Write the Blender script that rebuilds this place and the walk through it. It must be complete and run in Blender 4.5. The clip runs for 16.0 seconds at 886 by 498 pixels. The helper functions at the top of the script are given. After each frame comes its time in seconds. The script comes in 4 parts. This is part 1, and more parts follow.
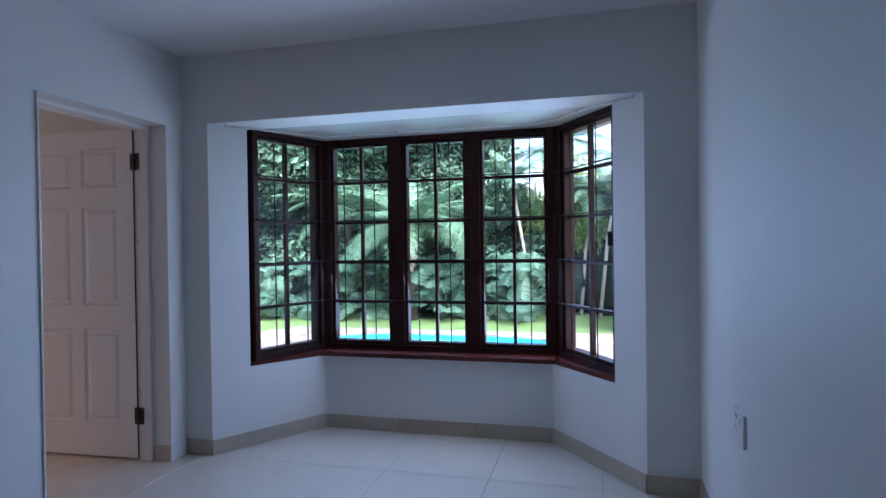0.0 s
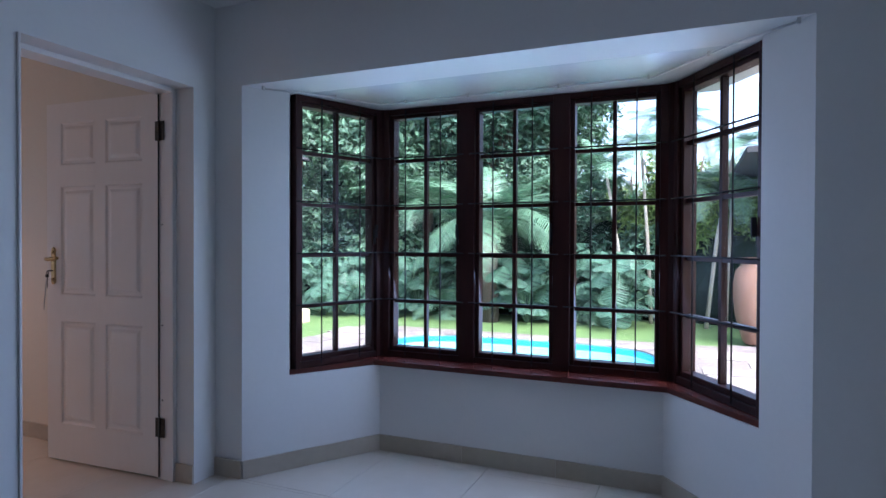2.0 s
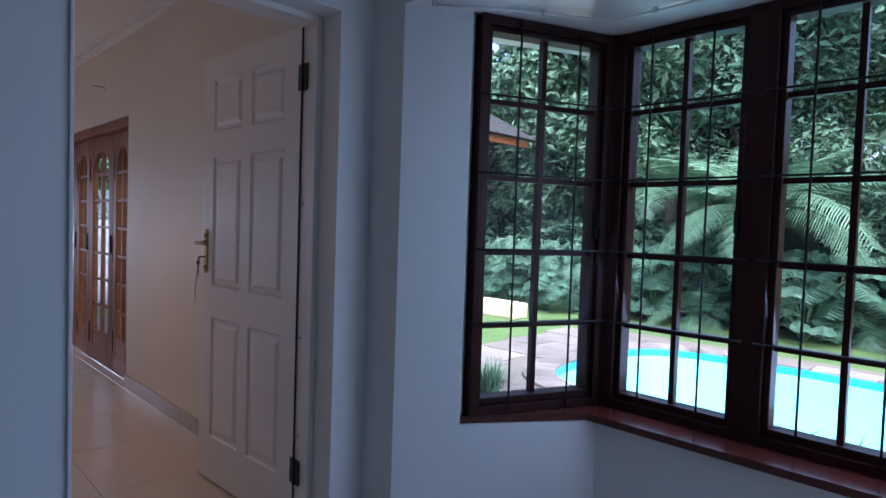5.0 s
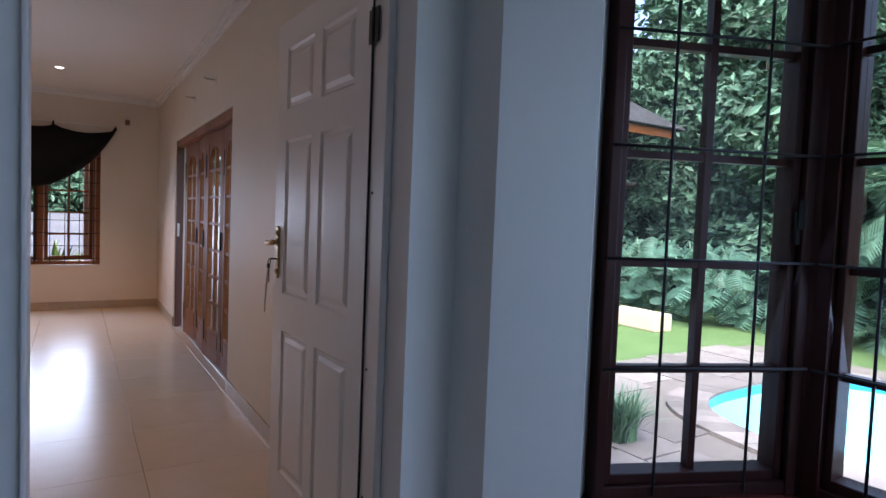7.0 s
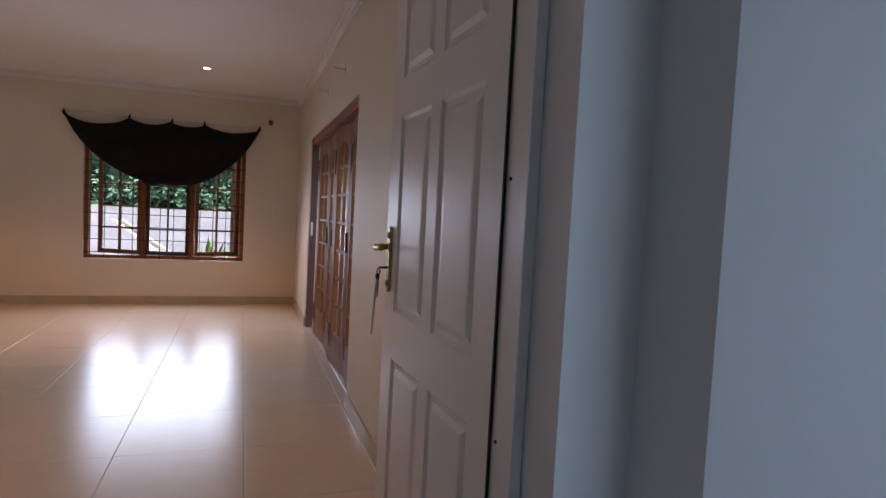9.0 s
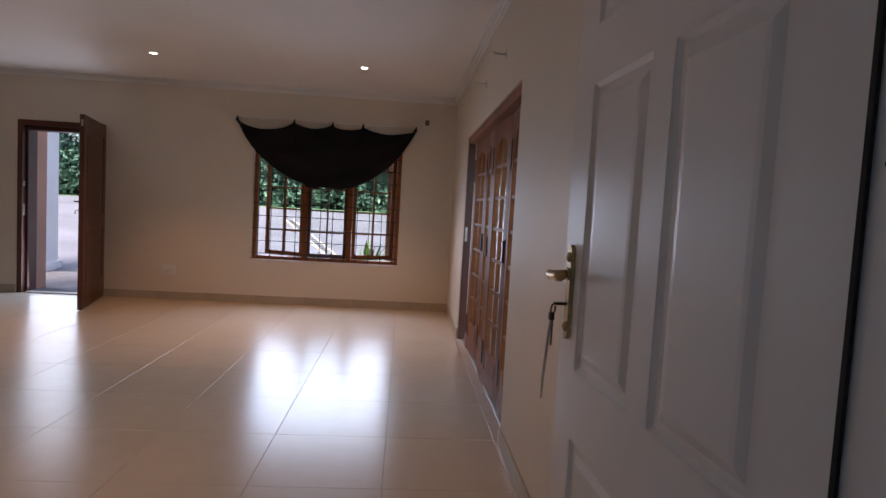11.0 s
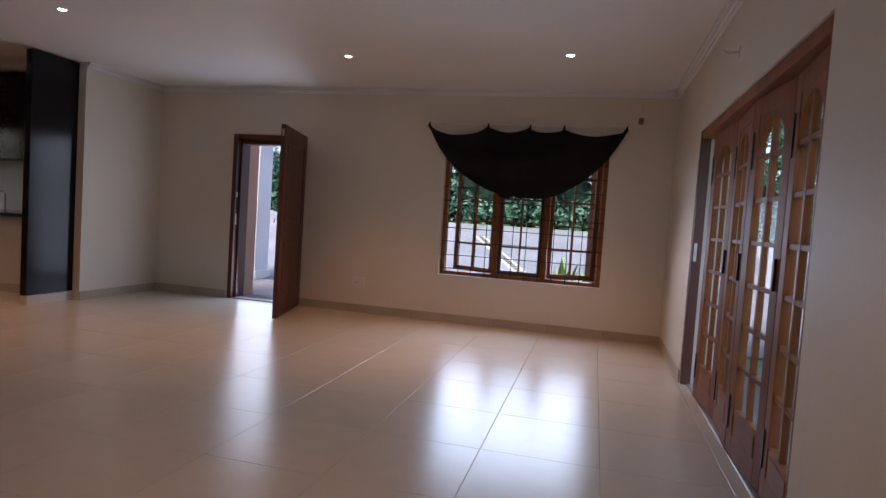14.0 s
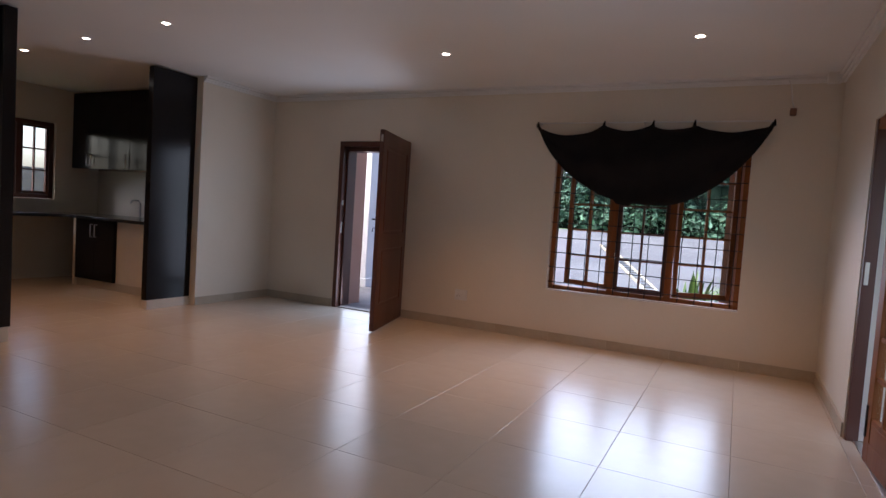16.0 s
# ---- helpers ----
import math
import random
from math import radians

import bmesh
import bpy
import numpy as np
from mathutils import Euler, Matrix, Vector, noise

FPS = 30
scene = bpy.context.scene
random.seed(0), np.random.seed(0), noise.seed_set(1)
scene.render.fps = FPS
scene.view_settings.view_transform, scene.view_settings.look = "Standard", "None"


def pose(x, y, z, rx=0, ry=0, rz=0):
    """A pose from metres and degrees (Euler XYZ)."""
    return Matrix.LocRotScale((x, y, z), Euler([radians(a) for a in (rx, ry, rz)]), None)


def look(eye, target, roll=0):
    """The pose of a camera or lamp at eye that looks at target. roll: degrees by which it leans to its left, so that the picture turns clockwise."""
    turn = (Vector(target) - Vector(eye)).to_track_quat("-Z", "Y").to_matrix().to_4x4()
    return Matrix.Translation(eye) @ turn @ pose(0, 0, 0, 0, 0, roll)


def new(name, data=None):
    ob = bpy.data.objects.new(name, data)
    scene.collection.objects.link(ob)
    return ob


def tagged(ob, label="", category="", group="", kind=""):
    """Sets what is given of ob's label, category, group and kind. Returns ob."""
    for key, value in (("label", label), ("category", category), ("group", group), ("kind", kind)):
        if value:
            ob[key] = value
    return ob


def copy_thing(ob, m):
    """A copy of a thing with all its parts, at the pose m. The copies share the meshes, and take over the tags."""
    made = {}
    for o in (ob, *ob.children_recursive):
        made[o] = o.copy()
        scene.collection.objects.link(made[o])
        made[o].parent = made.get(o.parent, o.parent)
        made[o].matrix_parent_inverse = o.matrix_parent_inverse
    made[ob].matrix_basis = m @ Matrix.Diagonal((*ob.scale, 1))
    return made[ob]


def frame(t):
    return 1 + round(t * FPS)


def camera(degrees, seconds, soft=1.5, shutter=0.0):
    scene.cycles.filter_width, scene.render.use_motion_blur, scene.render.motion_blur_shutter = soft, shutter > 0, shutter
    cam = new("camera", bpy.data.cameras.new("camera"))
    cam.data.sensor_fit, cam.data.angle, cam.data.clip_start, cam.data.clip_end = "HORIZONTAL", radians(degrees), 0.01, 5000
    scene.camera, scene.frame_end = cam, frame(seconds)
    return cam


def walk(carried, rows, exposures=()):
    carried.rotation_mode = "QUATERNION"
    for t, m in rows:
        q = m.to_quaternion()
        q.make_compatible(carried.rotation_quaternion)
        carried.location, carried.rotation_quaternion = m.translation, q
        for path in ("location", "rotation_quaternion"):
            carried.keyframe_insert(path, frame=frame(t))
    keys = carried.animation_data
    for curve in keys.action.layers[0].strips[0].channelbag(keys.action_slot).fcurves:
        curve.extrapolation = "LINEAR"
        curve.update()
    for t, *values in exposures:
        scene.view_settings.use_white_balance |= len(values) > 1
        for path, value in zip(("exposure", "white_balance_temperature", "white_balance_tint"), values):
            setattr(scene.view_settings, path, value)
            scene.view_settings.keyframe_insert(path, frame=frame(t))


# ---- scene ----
cam = camera(73.9, 16.0)
EXPOSURES = [(0.0, 2.65, 5800, 26), (2.0, 2.5, 5800, 25), (3.5, 2.05, 5550, 26), (6.5, 2.15, 5900, 23), (9.5, 2.15, 6500, 22), (12.0, 1.9, 6050, 20), (16.0, 1.9, 5950, 20)]
PATH = [
    (0, (-0.069, 0.246, 1.307), (-0.569, 2.182, 1.287), -0.8),
    (0.5, (-0.117, 0.411, 1.306), (-0.623, 2.346, 1.279), -0.4),
    (1, (-0.132, 0.634, 1.302), (-0.7, 2.552, 1.27), -0.4),
    (1.5, (-0.171, 0.784, 1.283), (-0.838, 2.669, 1.253), -0.1),
    (2, (-0.222, 0.998, 1.252), (-0.999, 2.84, 1.23), 0.2),
    (2.5, (-0.314, 1.171, 1.261), (-1.186, 2.971, 1.229), 0.3),
    (3, (-0.391, 1.34, 1.237), (-1.363, 3.088, 1.19), 0.6),
    (3.5, (-0.48, 1.542, 1.277), (-1.568, 3.218, 1.201), 0.9),
    (4, (-0.572, 1.701, 1.276), (-1.788, 3.287, 1.197), 1.3),
    (6.5, (-1.048, 2.442, 1.274), (-2.675, 3.600, 1.178), 2.2),
    (7, (-1.176, 2.519, 1.270), (-2.868, 3.580, 1.171), 2.25),
    (7.5, (-1.345, 2.590, 1.281), (-3.091, 3.559, 1.177), 2.35),
    (8, (-1.482, 2.647, 1.277), (-3.277, 3.525, 1.168), 2.5),
    (8.5, (-1.594, 2.713, 1.272), (-3.431, 3.496, 1.165), 3.0),
    (9, (-1.711, 2.768, 1.261), (-3.6, 3.416, 1.149), 3.0),
    (9.5, (-1.827, 2.806, 1.271), (-3.762, 3.298, 1.15), 3.2),
    (12, (-2.565, 2.85, 1.28), (-4.557, 2.743, 1.149), 3.3),
    (12.5, (-2.676, 2.851, 1.265), (-4.654, 2.59, 1.133), 3.5),
    (13, (-2.822, 2.835, 1.262), (-4.78, 2.449, 1.127), 3.5),
    (13.5, (-2.989, 2.768, 1.226), (-4.936, 2.324, 1.106), 3.7),
    (14, (-3.112, 2.696, 1.185), (-5.047, 2.203, 1.081), 3.8),
    (14.5, (-3.247, 2.73, 1.22), (-5.157, 2.146, 1.109), 3.7),
    (15, (-3.408, 2.741, 1.226), (-5.277, 2.039, 1.116), 3.6),
    (15.5, (-3.543, 2.761, 1.228), (-5.363, 1.939, 1.117), 3.7),
    (16, (-3.662, 2.754, 1.236), (-5.447, 1.86, 1.122), 3.8),
]
walk(cam, [(t, look(eye, aim, roll)) for t, eye, aim, roll in PATH], EXPOSURES)


# ---- light and exposure ----
world = bpy.data.worlds.new("overcast_sky")
scene.world = world
world.use_nodes = True
wn = world.node_tree
sky = wn.nodes.new("ShaderNodeTexSky")
sky.sky_type = "NISHITA"
sky.sun_disc = False
sky.sun_elevation, sky.sun_rotation = radians(54), radians(137)
sky.air_density, sky.dust_density = 1.0, 4.0
wn.nodes["Background"].inputs["Strength"].default_value = 0.15
wn.links.new(sky.outputs[0], wn.nodes["Background"].inputs["Color"])


def lamp(name, kind, m, energy, color, **kw):
    data = bpy.data.lights.new(name, kind)
    data.energy, data.color = energy, color
    for k, v in kw.items():
        if k == "size":
            data.size = v
        elif k == "size_y":
            data.shape = "RECTANGLE"
            data.size_y = v
        elif k == "angle":
            data.angle = v
        elif k == "radius":
            data.shadow_soft_size = v
        elif k == "spread":
            data.spread = v
        elif k == "spot":
            data.spot_size, data.spot_blend = v
    ob = new(name, data)
    ob.matrix_world = m
    return ob


lamp("sun", "SUN", look((0, 0, 10), (-5.0, 5.4, 0)), 1.3, (1.0, 0.96, 0.90), angle=radians(40))
# sky light that enters through the openings
BLUE = (0.44, 0.66, 1.0)
for lx in (-1.72, -1.16, -0.60):
    lamp("bay_daylight", "AREA", look((lx, 4.19, 1.22), (lx, 1.2, 0.2)), 1.0, BLUE, size=0.46, size_y=1.2)
lamp("bay_daylight", "AREA", look((-2.07, 3.98, 1.32), (-0.6, 3.3, 0.8)), 0.25, BLUE, size=0.5, size_y=1.4)
lamp("bay_daylight", "AREA", look((-0.18, 3.97, 1.32), (-2.2, 2.6, 0.8)), 0.55, BLUE, size=0.5, size_y=1.4)
lamp("window_daylight", "AREA", look((-9.665, 1.89, 1.1), (-6.6, 1.9, -0.2)), 4.7, (0.74, 0.86, 1.0), size=1.6, size_y=1.1, spread=radians(125))
lamp("entrance_daylight", "AREA", look((-9.70, -1.26, 1.0), (-5.0, -1.0, 0.6)), 3.4, (0.80, 0.90, 1.0), size=0.8, size_y=1.9)
lamp("patio_daylight", "AREA", look((-6.7, 3.72, 1.05), (-6.7, 1.0, 0.0)), 1.6, (0.8, 0.9, 1.0), size=2.4, size_y=1.7)
LAMPS = [(-4.6, 2.38), (-4.6, 0.34), (-8.29, 2.38), (-8.29, 0.34), (-6.95, -1.53), (-7.05, -2.74), (-7.16, -3.94)]
for lx, ly in LAMPS:
    lamp("downlight_glow", "SPOT", look((lx, ly, 2.62), (lx, ly, 0)), (9 if ly < -1 else 17) if lx < -5 else 7, (1.0, 0.46, 0.15), radius=0.03, spot=(radians(92), 0.85))


# ---- materials ----
def mat(name, color, rough=0.5, metal=0.0, color2=None, scale=4.0, fine=60.0, bump=0.1, spec=0.5, stretch=(1, 1, 1), mixing=0.5, by_object=0.0, trans=0.0, island=0.0):
    m = bpy.data.materials.new(name)
    m.use_nodes = True
    nt = m.node_tree
    b = nt.nodes["Principled BSDF"]
    b.inputs["Roughness"].default_value, b.inputs["Metallic"].default_value = rough, metal
    b.inputs["Specular IOR Level"].default_value = spec
    b.inputs["Transmission Weight"].default_value = trans
    tc = nt.nodes.new("ShaderNodeTexCoord")
    mp = nt.nodes.new("ShaderNodeMapping")
    mp.inputs["Scale"].default_value = stretch
    nt.links.new(tc.outputs["Object"], mp.inputs["Vector"])
    n1 = nt.nodes.new("ShaderNodeTexNoise")
    n1.inputs["Scale"].default_value, n1.inputs["Detail"].default_value = scale, 5
    n2 = nt.nodes.new("ShaderNodeTexNoise")
    n2.inputs["Scale"].default_value, n2.inputs["Detail"].default_value = fine, 3
    for n in (n1, n2):
        nt.links.new(mp.outputs[0], n.inputs["Vector"])
    mx = nt.nodes.new("ShaderNodeMix")
    mx.data_type = "RGBA"
    c2 = color2 or tuple(v * 0.85 for v in color)
    mx.inputs["A"].default_value, mx.inputs["B"].default_value = (*color, 1), (*c2, 1)
    ad = nt.nodes.new("ShaderNodeMath")
    ad.operation = "MULTIPLY_ADD"
    nt.links.new(n2.outputs[0], ad.inputs[0])
    ad.inputs[1].default_value = 0.4
    nt.links.new(n1.outputs[0], ad.inputs[2])
    rg = nt.nodes.new("ShaderNodeMapRange")
    rg.inputs["From Min"].default_value, rg.inputs["From Max"].default_value = 0.75 - 0.5 * mixing, 0.75 + 0.5 * mixing
    nt.links.new(ad.outputs[0], rg.inputs["Value"])
    nt.links.new(rg.outputs[0], mx.inputs["Factor"])
    out = mx.outputs["Result"]
    if by_object or island:
        hs = nt.nodes.new("ShaderNodeHueSaturation")
        if island:
            src = nt.nodes.new("ShaderNodeNewGeometry").outputs["Random Per Island"]
        else:
            src = nt.nodes.new("ShaderNodeObjectInfo").outputs["Random"]
        r2 = nt.nodes.new("ShaderNodeMapRange")
        a = by_object or island
        r2.inputs["To Min"].default_value, r2.inputs["To Max"].default_value = 1 - a, 1 + a
        nt.links.new(src, r2.inputs["Value"])
        nt.links.new(r2.outputs[0], hs.inputs["Value"])
        nt.links.new(out, hs.inputs["Color"])
        out = hs.outputs[0]
    nt.links.new(out, b.inputs["Base Color"])
    rr = nt.nodes.new("ShaderNodeMapRange")
    rr.inputs["To Min"].default_value, rr.inputs["To Max"].default_value = rough * 0.85, min(1, rough * 1.15)
    nt.links.new(n1.outputs[0], rr.inputs["Value"])
    nt.links.new(rr.outputs[0], b.inputs["Roughness"])
    if bump:
        bp = nt.nodes.new("ShaderNodeBump")
        bp.inputs["Strength"].default_value, bp.inputs["Distance"].default_value = bump, 0.004
        nt.links.new(ad.outputs[0], bp.inputs["Height"])
        nt.links.new(bp.outputs[0], b.inputs["Normal"])
    return m


def glass_mat(name, haze):
    m = bpy.data.materials.new(name)
    m.use_nodes = True
    nt = m.node_tree
    nt.nodes.remove(nt.nodes["Principled BSDF"])
    out = nt.nodes["Material Output"]
    tr, gl, df = (nt.nodes.new("ShaderNodeBsdf" + k) for k in ("Transparent", "Glossy", "Diffuse"))
    tr.inputs[0].default_value = (0.96, 0.99, 0.98, 1)
    gl.inputs["Roughness"].default_value = 0.02
    lw = nt.nodes.new("ShaderNodeLayerWeight")
    pw = nt.nodes.new("ShaderNodeMath")
    pw.operation = "POWER"
    pw.inputs[1].default_value = 6.0
    nt.links.new(lw.outputs["Facing"], pw.inputs[0])
    fr = nt.nodes.new("ShaderNodeMath")
    fr.operation = "MULTIPLY_ADD"
    fr.inputs[1].default_value, fr.inputs[2].default_value = 0.4, 0.003
    nt.links.new(pw.outputs[0], fr.inputs[0])
    m1, m2 = nt.nodes.new("ShaderNodeMixShader"), nt.nodes.new("ShaderNodeMixShader")
    m1.inputs[0].default_value = haze
    nt.links.new(tr.outputs[0], m1.inputs[1])
    nt.links.new(df.outputs[0], m1.inputs[2])
    nt.links.new(fr.outputs[0], m2.inputs[0])
    nt.links.new(m1.outputs[0], m2.inputs[1])
    nt.links.new(gl.outputs[0], m2.inputs[2])
    nt.links.new(m2.outputs[0], out.inputs[0])
    return m


def glow_mat(name, color, power):
    m = bpy.data.materials.new(name)
    m.use_nodes = True
    b = m.node_tree.nodes["Principled BSDF"]
    b.inputs["Emission Color"].default_value, b.inputs["Emission Strength"].default_value = (*color, 1), power
    return m


PAINT = mat("wall_paint", (0.74, 0.73, 0.70), 0.55, color2=(0.70, 0.69, 0.66), scale=1.2, fine=45, bump=0.12)
CREAMP = mat("cream_wall_paint", (0.72, 0.66, 0.56), 0.55, color2=(0.67, 0.61, 0.51), scale=1.2, fine=45, bump=0.12)
CEIL = mat("ceiling_paint", (0.80, 0.79, 0.77), 0.7, color2=(0.76, 0.75, 0.73), scale=0.9, fine=80, bump=0.06)
SOFFIT = mat("gloss_soffit_paint", (0.78, 0.80, 0.80), 0.16, scale=2.0, fine=30, bump=0.05)
TILE = mat("porcelain_tile", (0.60, 0.54, 0.45), 0.25, color2=(0.54, 0.48, 0.39), scale=1.6, fine=9, bump=0.02, spec=0.85, by_object=0.02)
GROUT = mat("grout", (0.36, 0.31, 0.25), 0.9, scale=6)
SKIRT = mat("skirting_tile", (0.47, 0.41, 0.32), 0.4, color2=(0.40, 0.34, 0.26), scale=3, fine=25, bump=0.05)
MAHOG = mat("dark_mahogany", (0.042, 0.010, 0.007), 0.42, color2=(0.022, 0.006, 0.005), scale=3, fine=40, bump=0.15, stretch=(1, 1, 0.15), spec=0.2)
SILLW = mat("red_varnished_sill", (0.10, 0.020, 0.013), 0.22, color2=(0.06, 0.012, 0.009), scale=3, fine=30, bump=0.08, stretch=(0.2, 1, 1))
OAK = mat("orange_meranti", (0.30, 0.105, 0.030), 0.5, color2=(0.17, 0.055, 0.016), scale=3, fine=40, bump=0.15, stretch=(1, 1, 0.12), spec=0.2)
BROWN = mat("brown_meranti_door", (0.11, 0.038, 0.022), 0.4, color2=(0.07, 0.022, 0.014), scale=3, fine=40, bump=0.15, stretch=(1, 1, 0.12))
DOORP = mat("white_door_enamel", (0.78, 0.74, 0.70), 0.35, color2=(0.73, 0.69, 0.65), scale=2, fine=30, bump=0.06, stretch=(1, 1, 0.3))
BRASS = mat("worn_brass", (0.52, 0.37, 0.17), 0.34, 1.0, color2=(0.30, 0.21, 0.10), scale=25, fine=120, bump=0.05)
STEEL = mat("brushed_steel", (0.60, 0.58, 0.55), 0.3, 1.0, scale=20, fine=90)
BLACKM = mat("dark_bronze_metal", (0.05, 0.045, 0.04), 0.45, 0.7, scale=20, fine=90)
BARM = mat("black_steel_bar", (0.006, 0.006, 0.007), 0.7, 0.0, scale=20, fine=90)
BLACKC = mat("black_gloss_cabinet", (0.010, 0.009, 0.010), 0.16, color2=(0.014, 0.012, 0.012), scale=2, fine=30, bump=0.02, spec=0.2)
GRANITE = mat("black_granite", (0.015, 0.015, 0.016), 0.12, color2=(0.05, 0.05, 0.05), scale=90, fine=300, bump=0)
CREAM = mat("cream_panel", (0.66, 0.60, 0.50), 0.5, scale=2)
CLOTH = mat("black_cloth", (0.012, 0.011, 0.012), 0.95, color2=(0.02, 0.018, 0.018), scale=6, fine=200, bump=0.3, spec=0.1)
PLASTIC = mat("white_plastic", (0.75, 0.74, 0.72), 0.35, scale=8, bump=0)
GAP = mat("dark_gap", (0.02, 0.018, 0.016), 0.9, scale=8, bump=0)
GLASS = glass_mat("window_glass", 0.015)
GLOW = glow_mat("lamp_glow", (1.0, 0.90, 0.72), 9.0)
CORD = mat("grey_cord", (0.50, 0.46, 0.42), 0.8, scale=30)
PEACH = mat("peach_render", (0.62, 0.36, 0.26), 0.85, color2=(0.55, 0.31, 0.22), scale=1.5, fine=50, bump=0.3)
WHITEX = mat("white_render", (0.86, 0.85, 0.82), 0.8, scale=1.5, fine=50, bump=0.3)
GRASS = mat("lawn_green", (0.11, 0.20, 0.06), 0.9, color2=(0.07, 0.145, 0.04), scale=1.5, fine=80, bump=0.6)
SLATE = mat("grey_slab", (0.27, 0.245, 0.225), 0.8, color2=(0.16, 0.145, 0.135), scale=3, fine=30, bump=0.35, by_object=0.30)
BED = mat("mortar_bed", (0.20, 0.18, 0.16), 0.95, scale=5)
ASPH = mat("drive_paving", (0.17, 0.17, 0.18), 0.85, color2=(0.11, 0.11, 0.12), scale=0.8, fine=20, bump=0.4)
POOLB = mat("pool_plaster", (0.34, 0.84, 0.88), 0.6, color2=(0.28, 0.78, 0.85), scale=1.0, fine=20, bump=0.1)
POOLT = mat("pool_tile_band", (0.03, 0.30, 0.55), 0.25, color2=(0.03, 0.34, 0.58), scale=8, fine=18, bump=0.05)
LEAF1 = mat("leaf_green", (0.085, 0.165, 0.10), 0.5, color2=(0.045, 0.10, 0.065), scale=1.2, fine=8, bump=0, spec=0.25, island=0.5)
LEAF2 = mat("leaf_dark", (0.065, 0.14, 0.095), 0.45, color2=(0.035, 0.085, 0.06), scale=1.2, fine=8, bump=0, spec=0.25, island=0.5)
LEAF3 = mat("leaf_lime", (0.17, 0.26, 0.07), 0.5, color2=(0.10, 0.18, 0.05), scale=1.2, fine=8, bump=0, spec=0.25, island=0.4)
FROND = mat("frond_green", (0.12, 0.235, 0.14), 0.4, color2=(0.075, 0.165, 0.10), scale=1.2, fine=8, bump=0, island=0.35)
# near-black, so the deep shade between leaves is painted into the colour
CORE = mat("painted_shade_core", (0.014, 0.026, 0.018), 1.0, color2=(0.007, 0.013, 0.009), scale=2, fine=8, bump=0.3, spec=0.0)
PALEB = mat("pale_palm_stem", (0.36, 0.34, 0.29), 0.9, color2=(0.24, 0.22, 0.18), scale=5, fine=30, bump=0.4)
BARK = mat("dark_bark", (0.10, 0.085, 0.065), 0.9, color2=(0.06, 0.05, 0.04), scale=5, fine=30, bump=0.6, stretch=(1, 1, 0.4))
ROOFM = mat("corrugated_iron", (0.055, 0.057, 0.06), 0.8, 0.0, scale=3, fine=20, spec=0.1)
TERRA = mat("terracotta", (0.22, 0.12, 0.08), 0.8, scale=5, fine=30, bump=0.2)
SANDST = mat("sandstone_block", (0.62, 0.53, 0.38), 0.85, color2=(0.52, 0.43, 0.30), scale=4, fine=30, bump=0.3)


# ---- mesh helpers ----
def box(bm, x0, x1, y0, y1, z0, z1, bev=0.0, m=None):
    vs = [bm.verts.new((x, y, z)) for z in (z0, z1) for y in (y0, y1) for x in (x0, x1)]
    fs = [bm.faces.new([vs[i] for i in f]) for f in ((0, 2, 3, 1), (4, 5, 7, 6), (0, 1, 5, 4), (2, 6, 7, 3), (1, 3, 7, 5), (0, 4, 6, 2))]
    if bev:
        es = list({e for f in fs for e in f.edges})
        r = bmesh.ops.bevel(bm, geom=es, offset=bev, segments=2, affect="EDGES", profile=0.6)
        vs = list({v for f in r["faces"] for v in f.verts} | {v for v in vs if v.is_valid})
    if m is not None:
        bmesh.ops.transform(bm, matrix=m, verts=vs)
    return vs


def prism(bm, poly, z0, z1):
    a = [bm.verts.new((x, y, z0)) for x, y in poly]
    b = [bm.verts.new((x, y, z1)) for x, y in poly]
    bm.faces.new(a[::-1])
    bm.faces.new(b)
    n = len(poly)
    for i in range(n):
        bm.faces.new((a[i], a[(i + 1) % n], b[(i + 1) % n], b[i]))


def rod(bm, pts, r, n=8, cap=True):
    """A tube along points; r is one radius or one for each point."""
    pts = [Vector(p) for p in pts]
    rs = r if isinstance(r, (list, tuple)) else [r] * len(pts)
    rings = []
    for i, p in enumerate(pts):
        d = (pts[min(i + 1, len(pts) - 1)] - pts[max(i - 1, 0)]).normalized()
        s = d.cross(Vector((0, 0, 1)) if abs(d.z) < 0.9 else Vector((1, 0, 0))).normalized()
        t = d.cross(s)
        rings.append([bm.verts.new(p + rs[i] * (math.cos(k * math.tau / n) * s + math.sin(k * math.tau / n) * t)) for k in range(n)])
    for a, b in zip(rings, rings[1:]):
        for k in range(n):
            f = bm.faces.new((a[k], a[(k + 1) % n], b[(k + 1) % n], b[k]))
            f.smooth = True
    if cap:
        bm.faces.new(rings[0][::-1])
        bm.faces.new(rings[-1])


def finish(bm, name, material):
    bmesh.ops.recalc_face_normals(bm, faces=bm.faces)
    me = bpy.data.meshes.new(name)
    bm.to_mesh(me)
    bm.free()
    me.materials.append(material)
    return me


def part(name, bm, material, parent, label=""):
    ob = new(name, finish(bm, name, material))
    ob.parent = parent
    return tagged(ob, label)


def solid(name, bm, material, label="", category="", kind="", group=""):
    return tagged(new(name, finish(bm, name, material)), label, category, group, kind)


def thing(name, m, label, category, group="", kind=""):
    ob = new(name)
    ob.matrix_basis = m
    ob.empty_display_size = 0.1
    return tagged(ob, label, category, group, kind)


def bm_box(*a, **k):
    bm = bmesh.new()
    box(bm, *a, **k)
    return bm


def structure(name, boxes, material, label="", category="wall"):
    bm = bmesh.new()
    for b in boxes:
        box(bm, *b)
    return solid(name, bm, material, label, category, "structure")


